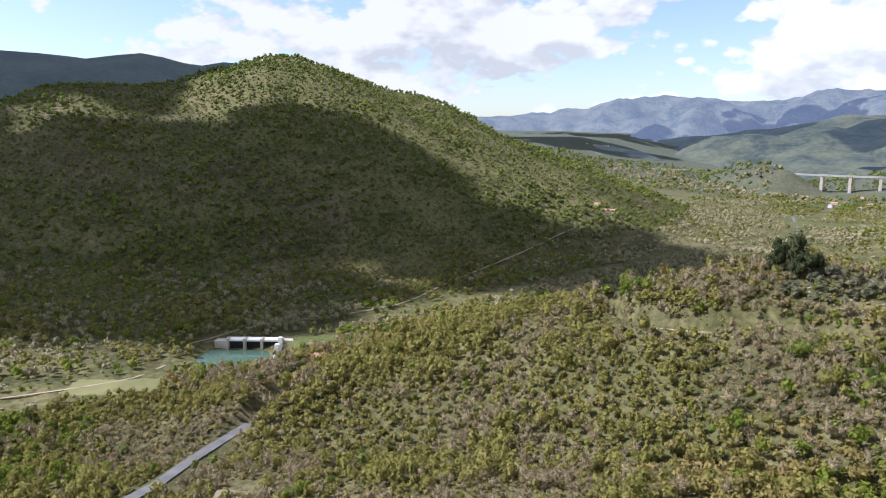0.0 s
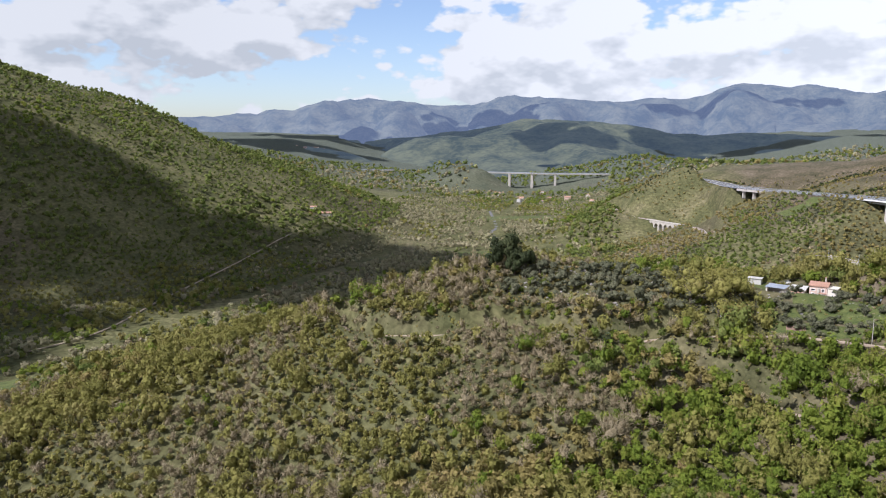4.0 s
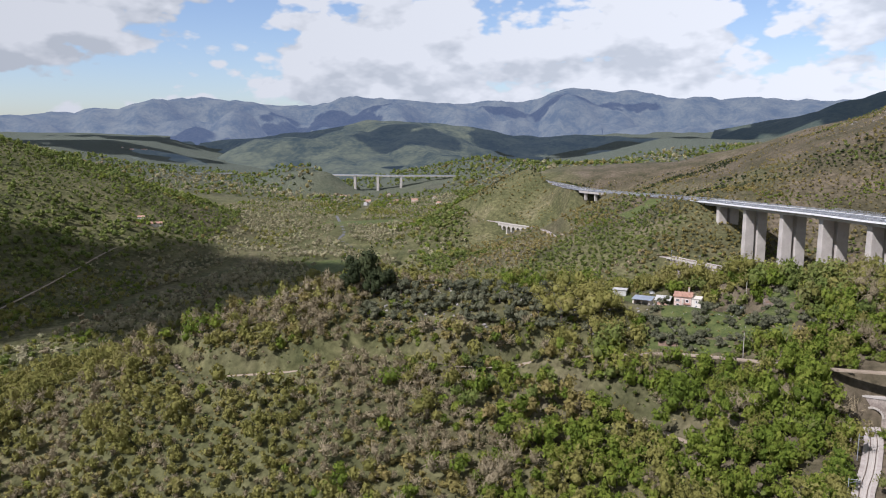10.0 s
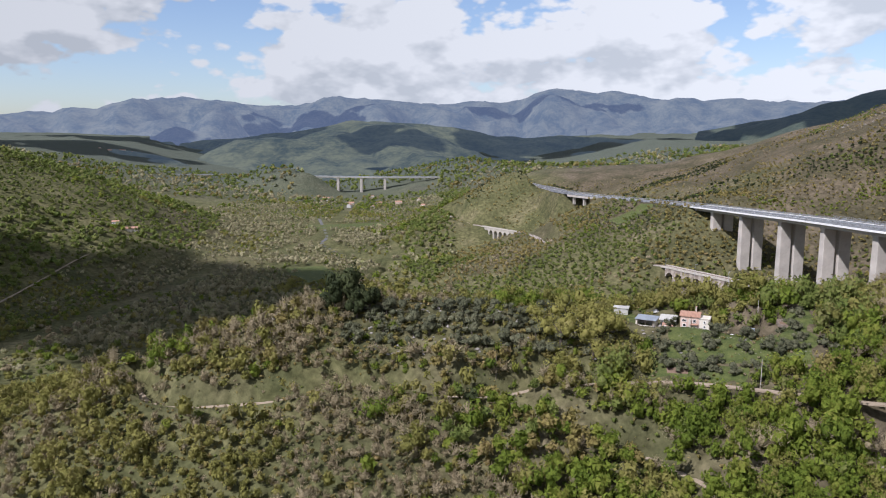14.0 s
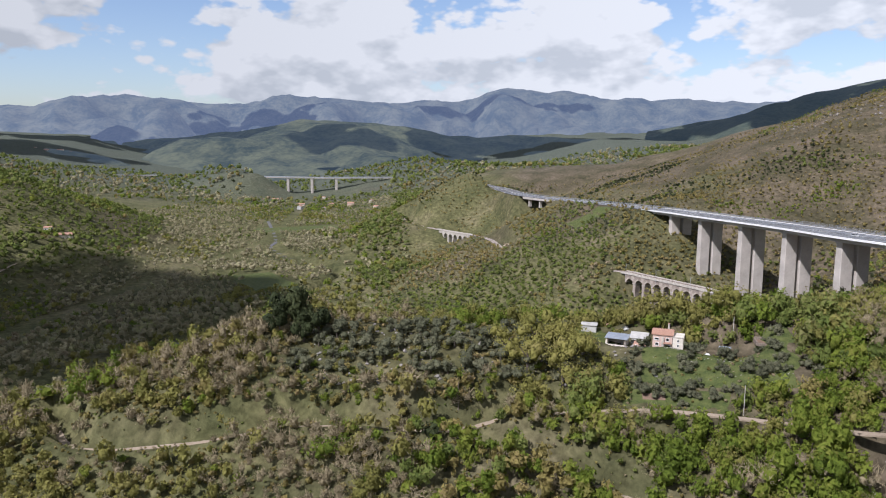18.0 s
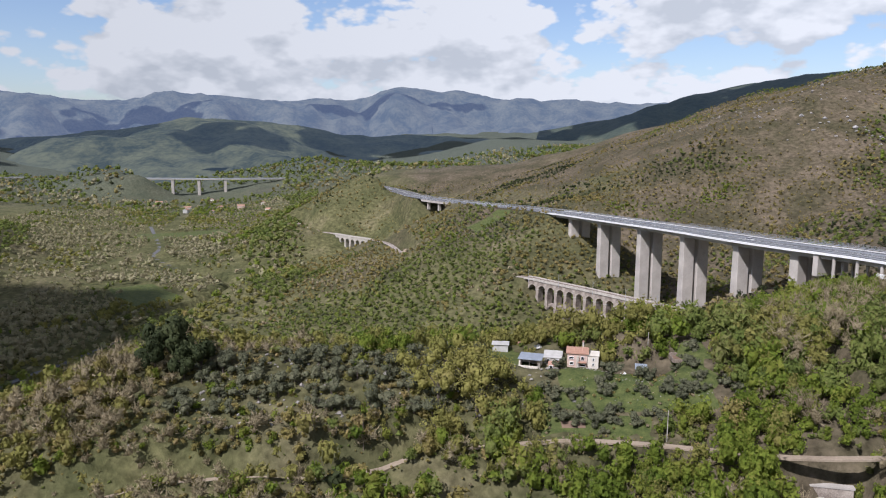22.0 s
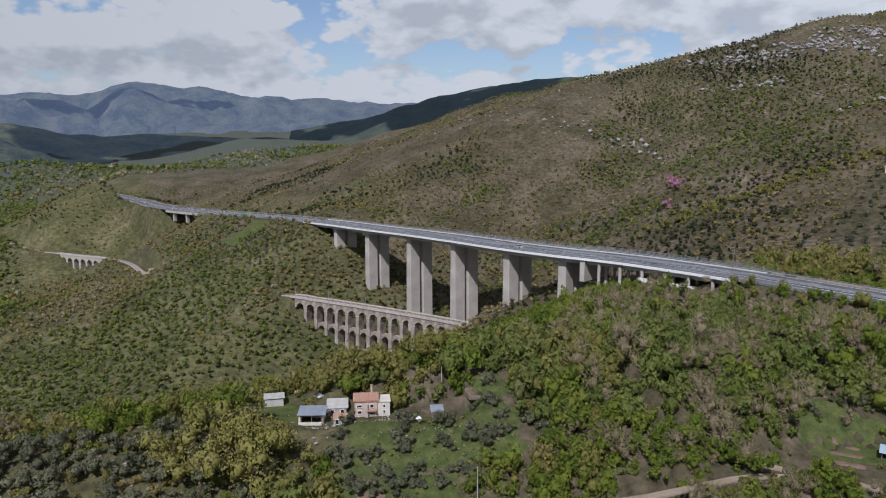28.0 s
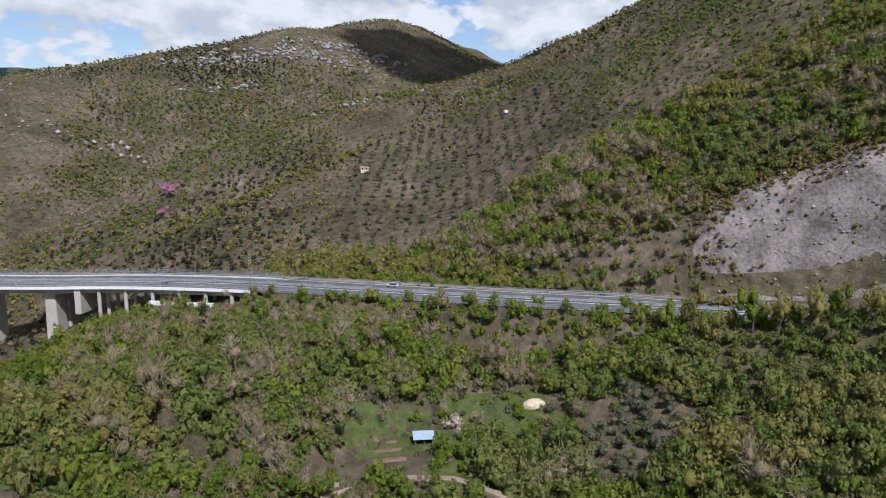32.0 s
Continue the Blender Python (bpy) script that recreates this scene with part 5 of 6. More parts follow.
# ---- rocks on the eastern mountain and the spur ----
def rocks(name, label, places, mat, seed):
    g = np.random.RandomState(seed)
    o = np.array([(1, 0, 0), (-1, 0, 0), (0, 1, 0), (0, -1, 0), (0, 0, 1), (0, 0, -1), (0.6, 0.6, 0.5), (-0.6, 0.6, 0.5), (-0.6, -0.6, 0.5), (0.6, -0.6, 0.5)], float)
    f = np.array([(0, 6, 9), (2, 7, 6), (1, 8, 7), (3, 9, 8), (6, 7, 4), (7, 8, 4), (8, 9, 4), (9, 6, 4), (0, 2, 6), (2, 1, 7), (1, 3, 8), (3, 0, 9), (2, 0, 5), (1, 2, 5), (3, 1, 5), (0, 3, 5)])
    V, F = [], []
    X, Y, R = places
    H = ground(X, Y)
    for i in range(len(X)):
        v = o * (1 + g.uniform(-0.35, 0.35, o.shape)) * R[i] * (1.0, 0.8, 0.8)
        a = g.uniform(0, 6.28)
        v = np.column_stack([v[:, 0] * math.cos(a) - v[:, 1] * math.sin(a) + X[i], v[:, 0] * math.sin(a) + v[:, 1] * math.cos(a) + Y[i], v[:, 2] + H[i] + R[i] * 0.1])
        F.append(f + i * len(o))
        V.append(v)
    tagged(sheet(name, np.concatenate(V), np.concatenate(F), mat), label, "rocks", kind="stuff")


M_ROCK = material("limestone", (0.17, 0.155, 0.14), (0.36, 0.335, 0.305), 0.25, 2.0, bump=0.6, distance=0.3)
M_CRAG = material("crag_limestone", (0.15, 0.144, 0.138), (0.37, 0.355, 0.34), 0.2, 1.6, bump=0.6, distance=0.5)
g = np.random.RandomState(5)
for x, y, long, wide, n in ((656, 569, 34, 12, 130), (700, 560, 26, 14, 110), (603, 649, 24, 10, 70), (718, 508, 14, 26, 80), (561, 599, 18, 8, 40), (454, 391, 16, 9, 40), (415, 609, 30, 10, 50), (630, 610, 40, 22, 150)):
    u = g.normal(0, 1, n)
    rocks("rock_crag", "pale grey limestone crag among scrub on the mountain", (x - 0.6 * long * u + g.normal(0, wide * 0.6, n), y + 0.8 * long * u + g.normal(0, wide * 0.6, n), g.uniform(0.9, 2.2, n) * g.uniform(0.5, 2.0, n)), M_CRAG, 6 + n)
rocks("rock_scatter", "scattered pale rocks on the brown mountain slope", (g.uniform(330, 700, 600), g.uniform(480, 900, 600), g.uniform(0.5, 1.7, 600)), M_ROCK, 7)
rocks("rock_spur", "pale boulders on the wooded spur", (np.r_[-18, -15, g.uniform(-100, 60, 60)], np.r_[280, 281, g.uniform(262, 300, 60)], np.r_[1.6, 1.1, g.uniform(0.3, 0.9, 60)]), M_ROCK, 8)
rocks("rock_scarp", "pale eroded earth and boulders above the motorway", (g.uniform(216, 232, 60), g.uniform(255, 290, 60), g.uniform(0.5, 1.6, 60)), M_STONE, 10)
rocks("rock_scree", "stones on the scree slope", (g.uniform(216, 241, 500), g.uniform(58, 150, 500), g.uniform(0.2, 0.8, 500)), M_ROCK, 9)



# ---- woods ----
PHI = (1 + 5 ** 0.5) / 2
BALL = (np.array([(-1, PHI, 0), (1, PHI, 0), (-1, -PHI, 0), (1, -PHI, 0), (0, -1, PHI), (0, 1, PHI), (0, -1, -PHI), (0, 1, -PHI), (PHI, 0, -1), (PHI, 0, 1), (-PHI, 0, -1), (-PHI, 0, 1)]) / math.hypot(1, PHI),
        np.array([(0, 11, 5), (0, 5, 1), (0, 1, 7), (0, 7, 10), (0, 10, 11), (1, 5, 9), (5, 11, 4), (11, 10, 2), (10, 7, 6), (7, 1, 8), (3, 9, 4), (3, 4, 2), (3, 2, 6), (3, 6, 8), (3, 8, 9), (4, 9, 5), (2, 4, 11), (6, 2, 10), (8, 6, 7), (9, 8, 1)]))
KNOB = (np.array([(x, y, z) for x in (-1, 1) for y in (-1, 1) for z in (-1, 1)]) / 3 ** 0.5,
        np.array([(0, 1, 3), (0, 3, 2), (4, 6, 7), (4, 7, 5), (0, 4, 5), (0, 5, 1), (2, 3, 7), (2, 7, 6), (0, 2, 6), (0, 6, 4), (1, 5, 7), (1, 7, 3)]))


def crown(n, seed, leaf, squash=0.85, lobes=5, core=0.62, twigs=False):
    """One crown of unit radius: leaf clumps (or bare twigs) round a few lobes, over a thin inner mass; triangles."""
    g = np.random.RandomState(seed)
    c = g.normal(size=(lobes, 3)) * (0.42, 0.42, 0.30)
    r = g.uniform(0.42, 0.66, lobes)
    k = g.randint(0, lobes, n)
    d = g.normal(size=(n, 3))
    d /= np.linalg.norm(d, axis=1)[:, None]
    d[:, 2] = np.where(d[:, 2] < -0.35, -d[:, 2], d[:, 2])
    p = c[k] + d * (r[k] * g.uniform(0.70, 1.22, n))[:, None]
    nrm = d + g.normal(size=(n, 3)) * 0.55
    nrm /= np.linalg.norm(nrm, axis=1)[:, None]
    a = np.cross(nrm, g.normal(size=(n, 3)))
    a /= np.linalg.norm(a, axis=1)[:, None]
    b = np.cross(nrm, a)
    if twigs:  # slender sprays reaching outwards and up
        out = d + (0, 0, 0.15) + g.normal(size=(n, 3)) * 0.4
        long = (0.24 * g.uniform(0.6, 1.3, n))[:, None]
        wide = (leaf * g.uniform(0.5, 1.1, n))[:, None]
        tri = np.stack([p - out * long * 0.6 + a * wide, p - out * long * 0.6 - a * wide, p + out * long * 0.5], 1).reshape(-1, 3)
    else:
        s = (leaf * g.uniform(0.55, 1.35, n))[:, None]
        tri = np.stack([p + a * s * 1.15, p - a * s * 0.5 + b * s * 0.87, p - a * s * 0.5 - b * s * 0.87], 1).reshape(-1, 3)
    f = np.arange(3 * n).reshape(-1, 3)
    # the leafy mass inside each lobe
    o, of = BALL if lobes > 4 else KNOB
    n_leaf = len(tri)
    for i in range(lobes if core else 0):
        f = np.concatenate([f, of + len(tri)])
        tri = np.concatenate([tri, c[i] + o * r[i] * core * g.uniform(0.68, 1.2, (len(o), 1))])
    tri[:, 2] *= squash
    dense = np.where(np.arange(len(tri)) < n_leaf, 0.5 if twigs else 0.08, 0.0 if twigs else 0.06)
    return tri, f, dense


NEAR = {k: [crown(n, 50 + i, leaf, sq, 3, core, k == "bare") for i in range(10)] for k, (n, leaf, sq, core) in {
    "fresh": (88, 0.155, 1.05, 0.78), "spring": (88, 0.15, 1.1, 0.76), "scrub": (88, 0.15, 0.95, 0.76), "bare": (120, 0.045, 1.1, 0.68), "olive": (84, 0.15, 0.85, 0.82), "dark": (88, 0.155, 0.95, 0.82), "forest": (88, 0.155, 1.05, 0.78)}.items()}
YOUNG = {k: [crown(n, 350 + i, leaf, sq, 1, core, k == "bare") for i in range(10)] for k, (n, leaf, sq, core) in {
    "fresh": (48, 0.20, 1.1, 0.88), "spring": (48, 0.19, 1.15, 0.85), "scrub": (48, 0.19, 1.05, 0.85), "bare": (62, 0.06, 1.2, 0.75), "dark": (48, 0.20, 1.0, 0.9), "forest": (48, 0.20, 1.1, 0.88)}.items()}
FINE = {k: [crown(n, 150 + i, leaf, sq, 9, core, k == "bare") for i in range(5)] for k, (n, leaf, sq, core) in {
    "olive": (420, 0.085, 0.85, 0.75), "dark": (700, 0.075, 0.95, 0.85), "spring": (1000, 0.055, 0.95, 0.6), "fresh": (420, 0.085, 1.1, 0.7), "bare": (600, 0.016, 1.05, 0.45), "pink": (420, 0.08, 0.95, 0.7), "blossom": (480, 0.07, 0.95, 0.6)}.items()}
TALL = {k: [crown(n, 250 + i, leaf, sq, 8, core, k == "bare") for i in range(5)] for k, (n, leaf, sq, core) in {
    "fresh": (300, 0.082, 1.05, 0.5), "spring": (300, 0.078, 1.05, 0.48), "scrub": (300, 0.078, 1.0, 0.48), "bare": (380, 0.02, 1.1, 0.42), "forest": (300, 0.082, 1.05, 0.5), "dark": (300, 0.085, 1.0, 0.6)}.items()}
MID = [crown(22, 80 + i, 0.24, 0.95, 1, 0.9) for i in range(10)]
FAR_CROWN = [crown(9, 95 + i, 0.33, 0.95, 1, 0.95) for i in range(8)]


def wood(name, label, kind, px, py, size, shapes, seed, sink=0.5, height=(0.8, 1.2)):
    """A stand of one kind of tree as one mesh: crowns on the ground at the given places."""
    g = np.random.RandomState(seed)
    pz = ground(px, py)
    V, F, T, D, base = [], [], [], [], 0
    which = g.randint(0, len(shapes), len(px))
    for w, (v, f, dn) in enumerate(shapes):
        m = which == w
        n = int(m.sum())
        if not n:
            continue
        turn, tall = g.uniform(0, 6.283, n), g.uniform(*height, n)
        s, c = np.sin(turn)[:, None], np.cos(turn)[:, None]
        r = size[m][:, None]
        X = (v[:, 0] * c - v[:, 1] * s) * r + px[m][:, None]
        Y = (v[:, 0] * s + v[:, 1] * c) * r + py[m][:, None]
        Zc = (v[:, 2] * r) * tall[:, None] + (pz[m] + size[m] * sink)[:, None]
        V.append(np.stack([X, Y, Zc], -1).reshape(-1, 3))
        F.append((f[None] + (np.arange(n) * len(v))[:, None, None] + base).reshape(-1, 3))
        T.append(np.repeat(np.clip(g.normal(0.5, 0.22, n), 0.05, 0.95), len(v)))
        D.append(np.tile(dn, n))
        base += n * len(v)
    if V:
        tagged(sheet(name, np.concatenate(V), np.concatenate(F), LEAF[kind], True, np.concatenate(T), np.concatenate(D)), label, "trees", kind="stuff")


def scatter(r0, r1, step, seed, a0=-94, a1=92):
    """Jittered places in a sector round the middle of the flight, headings in degrees from north."""
    g = np.random.RandomState(seed)
    n = int(r1 / step) + 1
    u = np.arange(-n, n + 1) * step
    px, py = (v.ravel() + g.uniform(-0.48, 0.48, v.size) * step for v in np.meshgrid(u, u))
    r, a = np.hypot(px, py), np.degrees(np.arctan2(px, py))
    m = (r >= r0) & (r < r1) & (a > a0) & (a < a1)
    return px[m] - 10, py[m] + 70


def within(px, py, areas, grow=0.0):
    """True inside any of the turned rectangles (x, y, length, width, degrees)."""
    m = np.zeros(px.shape, bool)
    for x, y, sx, sy, turn in areas:
        a = math.radians(turn)
        u = (px - x) * math.cos(a) + (py - y) * math.sin(a)
        v = -(px - x) * math.sin(a) + (py - y) * math.cos(a)
        m |= (np.abs(u) < sx / 2 + grow) & (np.abs(v) < sy / 2 + grow)
    return m


OPEN = PATCHES + LAWNS + MEADOWS + [(228, 106, 20, 96, 4), (-350, 234, 62, 48, 38), (33, 293, 36, 15, -21), (23, 281, 22, 20, -20), (-273, 222, 14, 14, 40), (-186, 120, 14, 14, 30)]
GROVES = [(-28, 281, 86, 26, -4), (150, 166, 32, 26, -40)]
OPEN += [(-320, 1745, 330, 190, 3)]
HILL_OLIVES = [(338, 280, 150, 112, 20)]


def clear_of(px, py, extra=0.0):
    """True where no road, building, water or meadow keeps the trees away."""
    ok = ~within(px, py, OPEN) & ~within(px, py, GROVES)
    for line, half, ease in ROADS:
        d, _, _ = along(px, py, line)
        if line is LANE:
            ok &= ((d > 2.8) & ((d > np.where(px < -86, 9.5, 4.2)) | (py > 258) | (px < -138))) | (px > -40)
        if line is VALLEY_ROAD:
            ok &= (d > 10) | (py < 620) & ((d > 6.5) | (py > 260))
        if line is BRANCH:
            ok &= d > 4.0
        over = (line is MOTORWAY) & (py > 374) & (py < 600)
        ok &= (d > half + 0.8 + extra) | over
    d, _, _ = along(px, py, RAILWAY)
    ok &= (d > 5 + extra + 6 * (py > 640)) | ((py > 236) & (py < 405)) | ((py > 525) & (py < 640))
    d, _, _ = along(px, py, RIVER)
    return ok & (d > 9)


SAY = {"valley": "haze-pale leafless and budding trees", "fresh": "fresh green spring trees", "spring": "yellow-green budding trees", "scrub": "olive-brown oak scrub", "bare": "grey-brown leafless trees", "olive": "grey-green olive trees", "dark": "dark evergreen trees", "forest": "green hillside woodland"}
KINDS = ["fresh", "spring", "scrub", "bare", "forest", "dark", "valley"]


def plant(px, py, weights, low, high, shapes, tag, seed, where, grown=1.0, sink=0.5, height=(0.8, 1.2)):
    """Mixed woodland: each kind leads in patches of its own."""
    g = np.random.RandomState(seed)
    score = np.stack([w * (1 + 0.4 * wave(px, py, 16 + 5 * i, 30 + i) + 0.45 * wave(px, py, 70 + 15 * i, 60 + i)) + g.uniform(0, 0.55, px.shape) for i, w in enumerate(weights)])
    pick = score.argmax(0)
    big = np.clip(1 + 0.35 * wave(px, py, 45, 70), 0.7, 1.4) * grown * np.clip(np.exp(g.normal(-0.05, 0.24, px.shape)), 0.55, 1.45)
    by_arches = (px > 25) & (px < 128) & (py > 315) & (py < 470)
    big = np.where(by_arches, np.minimum(big, 0.8), big)
    by_road = (py > 150) & (py < 385) & (px > 120) & (along(px, py, MOTORWAY)[0] < 26)
    big = np.where(by_road, np.minimum(big, 0.85), big)
    for i, k in enumerate(KINDS):
        m = pick == i
        if m.any():
            wood("wood_" + tag, SAY[k] + " " + where, k, px[m], py[m], np.minimum(g.uniform(low, high, m.sum()) * big[m], 1.25 * high), shapes[k] if isinstance(shapes, dict) else shapes, seed + i, sink, height)


def free(px, py):
    m = clear_of(px, py)
    return px[m], py[m]


px, py = free(*scatter(100, 330, 3.4, 11))
zone = px + 0.35 * (py - 230) + 14 * wave(px, py, 40, 15)
east = zone > 5
gully = 0.9 * np.exp(-((px - 25) ** 2 + (py - 205) ** 2) / 48.0 ** 2)  # fresh growth in the moist hollow
plant(px[east], py[east], (1.0 + gully[east], 0.85, 0.6, 0.75, 0.95, 0.5, 0.0), 2.2, 3.6, NEAR, "garden_side", 100, "below the lane and gardens", 1.0, 0.8, (0.95, 1.4))
bx, by = free(*scatter(95, 330, 8.0, 17))
away = along(bx, by, MOTORWAY)[0] > 22
m = away & ~((bx > 40) & (bx < 128) & (by > 335)) & (bx + 0.35 * (by - 230) > 0) & (np.random.RandomState(2).uniform(0, 1, bx.shape) < 0.62)
plant(bx[m], by[m], (0.6, 0.95, 0.4, 0.95, 0.7, 0.2, 0.0), 3.2, 5.2, TALL, "tall", 105, "standing above the thicket", 1.0, 0.7, (0.9, 1.4))
px, py = free(*scatter(100, 330, 2.85, 18))
zone = px + 0.35 * (py - 230) + 14 * wave(px, py, 40, 15)
gully = 0.9 * np.exp(-((px - 25) ** 2 + (py - 205) ** 2) / 48.0 ** 2)
low, mid = zone < -95, (zone >= -95) & (zone <= 5)
plant(px[mid], py[mid], (0.62 + gully[mid], 0.9, 0.9, 1.0, 0.62, 0.35, 0.0), 1.8, 2.9, YOUNG, "spur", 120, "on the near spur", 1.0, 0.75, (0.85, 1.3))
plant(px[low], py[low], (0.72, 0.95, 0.75, 0.95, 0.75, 0.42, 0.0), 1.7, 2.8, YOUNG, "valley_side", 110, "along the valley road", 1.0, 0.75, (0.85, 1.25))
m = (bx + 0.35 * (by - 230) <= 0) & (np.random.RandomState(6).uniform(0, 1, bx.shape) < 0.16)
plant(bx[m], by[m], (0.7, 0.9, 0.3, 0.75, 0.6, 0.5, 0.0), 2.6, 4.4, TALL, "lone", 107, "standing out of the young wood", 1.0, 0.7, (0.9, 1.4))
ux, uy = free(*scatter(100, 330, 3.5, 19))
zone = ux + 0.35 * (uy - 230)
for side, kind, what in ((zone > -10, "forest", "low green undergrowth below the trees"), (zone <= -10, "scrub", "low brown undergrowth below the trees")):
    wood("undergrowth", what, kind, ux[side], uy[side], np.random.RandomState(20).uniform(0.9, 1.9, int(side.sum())), FAR_CROWN, 130, 0.3)
LUSH = [(335, 190, 45), (275, 118, 50), (300, 160, 55), (250, 170, 35), (400, 100, 90), (490, 120, 90), (190, 480, 30), (-170, 590, 40), (110, 470, 50), (50, 380, 30), (520, 600, 85), (560, 640, 50), (516, 679, 45), (581, 536, 45), (445, 575, 60), (460, 385, 36), (400, 440, 55), (310, 430, 45), (346, 400, 40), (280, 410, 30), (240, 470, 45), (200, 520, 40), (60, 600, 45), (-30, 546, 40), (-63, 677, 28), (0, 480, 40), (90, 760, 40), (120, 900, 50)]
BARREN = [(381, 370, 26), (547, 722, 42), (798, 488, 70), (412, 367, 26), (640, 610, 34), (-161, 871, 34), (-102, 939, 40), (-109, 790, 30), (-16, 594, 26), (-100, 585, 22), (45, 783, 45), (-3, 1242, 60), (21, 640, 32), (-52, 846, 34), (330, 620, 50), (300, 760, 60)]
POPLARS = [(-228, 803, 46), (-263, 826, 40), (-200, 560, 24), (-240, 660, 40), (-215, 930, 60), (-280, 500, 30), (-300, 330, 24)]


def richness(px, py):
    """How green the hillside is at a place: 0 for stony slopes, 1 for leafy hollows."""
    v = 0.40 + 0.42 * wave(px, py, 75, 77) + 0.28 * wave(px, py, 28, 78)
    for sign, spots in ((0.95, LUSH), (-0.6, BARREN)):
        for x, y, r in spots:
            v = v + sign * np.exp(-((px - x) ** 2 + (py - y) ** 2) / (r * r))
    return np.clip(v, 0, 1)


def poplars(px, py):
    return np.clip(sum(np.exp(-((px - x) ** 2 + (py - y) ** 2) / (r * r)) for x, y, r in POPLARS), 0, 1)


def slope_plants(px, py, low, high, shapes, tag, seed, where):
    """Thin brown scrub on stony ground, thick green growth in the hollows."""
    rich = richness(px, py)
    g = np.random.RandomState(seed)
    thick = np.exp(-((px - 50) / 130) ** 2 - ((py - 500) / 210) ** 2)  # the banks round the old viaduct
    keep = g.uniform(0, 1, px.shape) < 0.45 + 1.0 * rich + 0.6 * thick
    px, py, rich, thick = px[keep], py[keep], rich[keep], thick[keep]
    plant(px, py, (0.15 + 0.55 * rich, 0.3 + 0.4 * rich, 1.1 - 0.35 * rich, 0.85 - 0.5 * rich, 0.3 + 0.85 * rich, 0.45 + 0.55 * rich, 0.0), low, high, shapes, tag, seed, where, 0.8 + 0.7 * rich + 0.9 * thick)


px, py = free(*scatter(330, 650, 4.9, 12, -94, 4))
rich = richness(px, py)
west = px < -60 + 30 * wave(px, py, 50, 33)
flat = west & (land(px, py) < 24)
hill = west & ~flat
pop = poplars(px, py)[flat]
g = np.random.RandomState(3)
thin = g.uniform(0, 1, px.shape)[flat] < 0.45 + 1.2 * rich[flat] + pop
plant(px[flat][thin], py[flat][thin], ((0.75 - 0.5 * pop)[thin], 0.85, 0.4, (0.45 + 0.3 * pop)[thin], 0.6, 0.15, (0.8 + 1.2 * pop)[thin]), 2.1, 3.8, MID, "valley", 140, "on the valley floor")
plant(px[hill], py[hill], (0.75, 0.5, 0.5, 0.4, 1.3, 0.4, 0.0), 2.4, 3.9, MID, "hill", 150, "on the hill side")
qx, qy = free(*scatter(330, 650, 3.7, 27, -20, 92))
west = qx < -60 + 30 * wave(qx, qy, 50, 33)
grove = within(qx, qy, HILL_OLIVES) & (np.random.RandomState(4).uniform(0, 1, qx.shape) < 0.86)
qk = ~west & ~grove
slope_plants(qx[qk], qy[qk], 0.75, 1.9, FAR_CROWN, "dry_slope", 170, "on the brown slope")
px, py = free(*scatter(650, 1500, 6.8, 13, -94, -1))
m = (np.hypot(px, py) < 1300) | (px > -520)
px, py = px[m], py[m]
west = px < -60
flat = west & (land(px, py) < 26)
hill = west & ~flat
pop = poplars(px, py)[flat]
thin = g.uniform(0, 1, px.shape)[flat] < 0.4 + 1.3 * richness(px, py)[flat] + pop
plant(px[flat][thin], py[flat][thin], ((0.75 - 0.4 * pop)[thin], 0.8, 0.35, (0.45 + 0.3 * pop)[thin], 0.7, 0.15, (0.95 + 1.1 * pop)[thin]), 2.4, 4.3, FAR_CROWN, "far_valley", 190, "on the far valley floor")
plant(px[hill], py[hill], (0.8, 0.5, 0.45, 0.4, 1.35, 0.35, 0.0), 2.8, 4.5, FAR_CROWN, "far_hill", 180, "on the far side of the valley")
px, py = free(*scatter(650, 1250, 6.6, 23, -6, 76))
slope_plants(px, py, 1.1, 2.2, FAR_CROWN, "far_slope", 200, "on the far brown slope")
px, py = free(*scatter(560, 900, 4.4, 61, 26, 66))
m = richness(px, py) > 0.62
slope_plants(px[m], py[m], 0.9, 2.0, FAR_CROWN, "scrub_belt", 205, "below the limestone crags")
px, py = free(*scatter(1500, 2150, 17.0, 14, -42, 20))
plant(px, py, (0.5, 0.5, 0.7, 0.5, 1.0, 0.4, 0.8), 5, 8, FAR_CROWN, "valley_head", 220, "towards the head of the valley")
# the leafy crest above the olive terraces
g = np.random.RandomState(44)
u = g.uniform(0, 1, 170)
wood("wood_crest", "yellow-green trees along the crest above the terraces", "spring", 243 + 131 * u + g.normal(0, 4, 170), 402 - 56 * u + g.normal(0, 4, 170), g.uniform(1.3, 2.8, 170), MID, 235)
# olive rows on the eastern hillside
u, v = (a.ravel() for a in np.meshgrid(np.arange(-11, 12), np.arange(-8, 9)))
a = math.radians(20)
g = np.random.RandomState(8)
lx, ly = u * 6.6 + g.normal(0, 0.7, u.size), v * 6.8 + g.normal(0, 0.7, u.size)
wood("olive_rows", "rows of grey-green olive trees on the terraced hillside", "olive", 338 + lx * math.cos(a) - ly * math.sin(a), 280 + lx * math.sin(a) + ly * math.cos(a), g.uniform(1.5, 2.4, u.size), NEAR["olive"], 230)


# ---- single trees ----
def tree_meshes(kind, n):
    made = []
    for i, (v, f, dn) in enumerate(FINE[kind][:n]):
        ob = sheet("crown", v, f, LEAF[kind], True, np.full(len(v), 0.25 + 0.5 * i / max(1, n - 1)), dn)
        made.append(ob.data)
        bpy.data.objects.remove(ob)
    return made


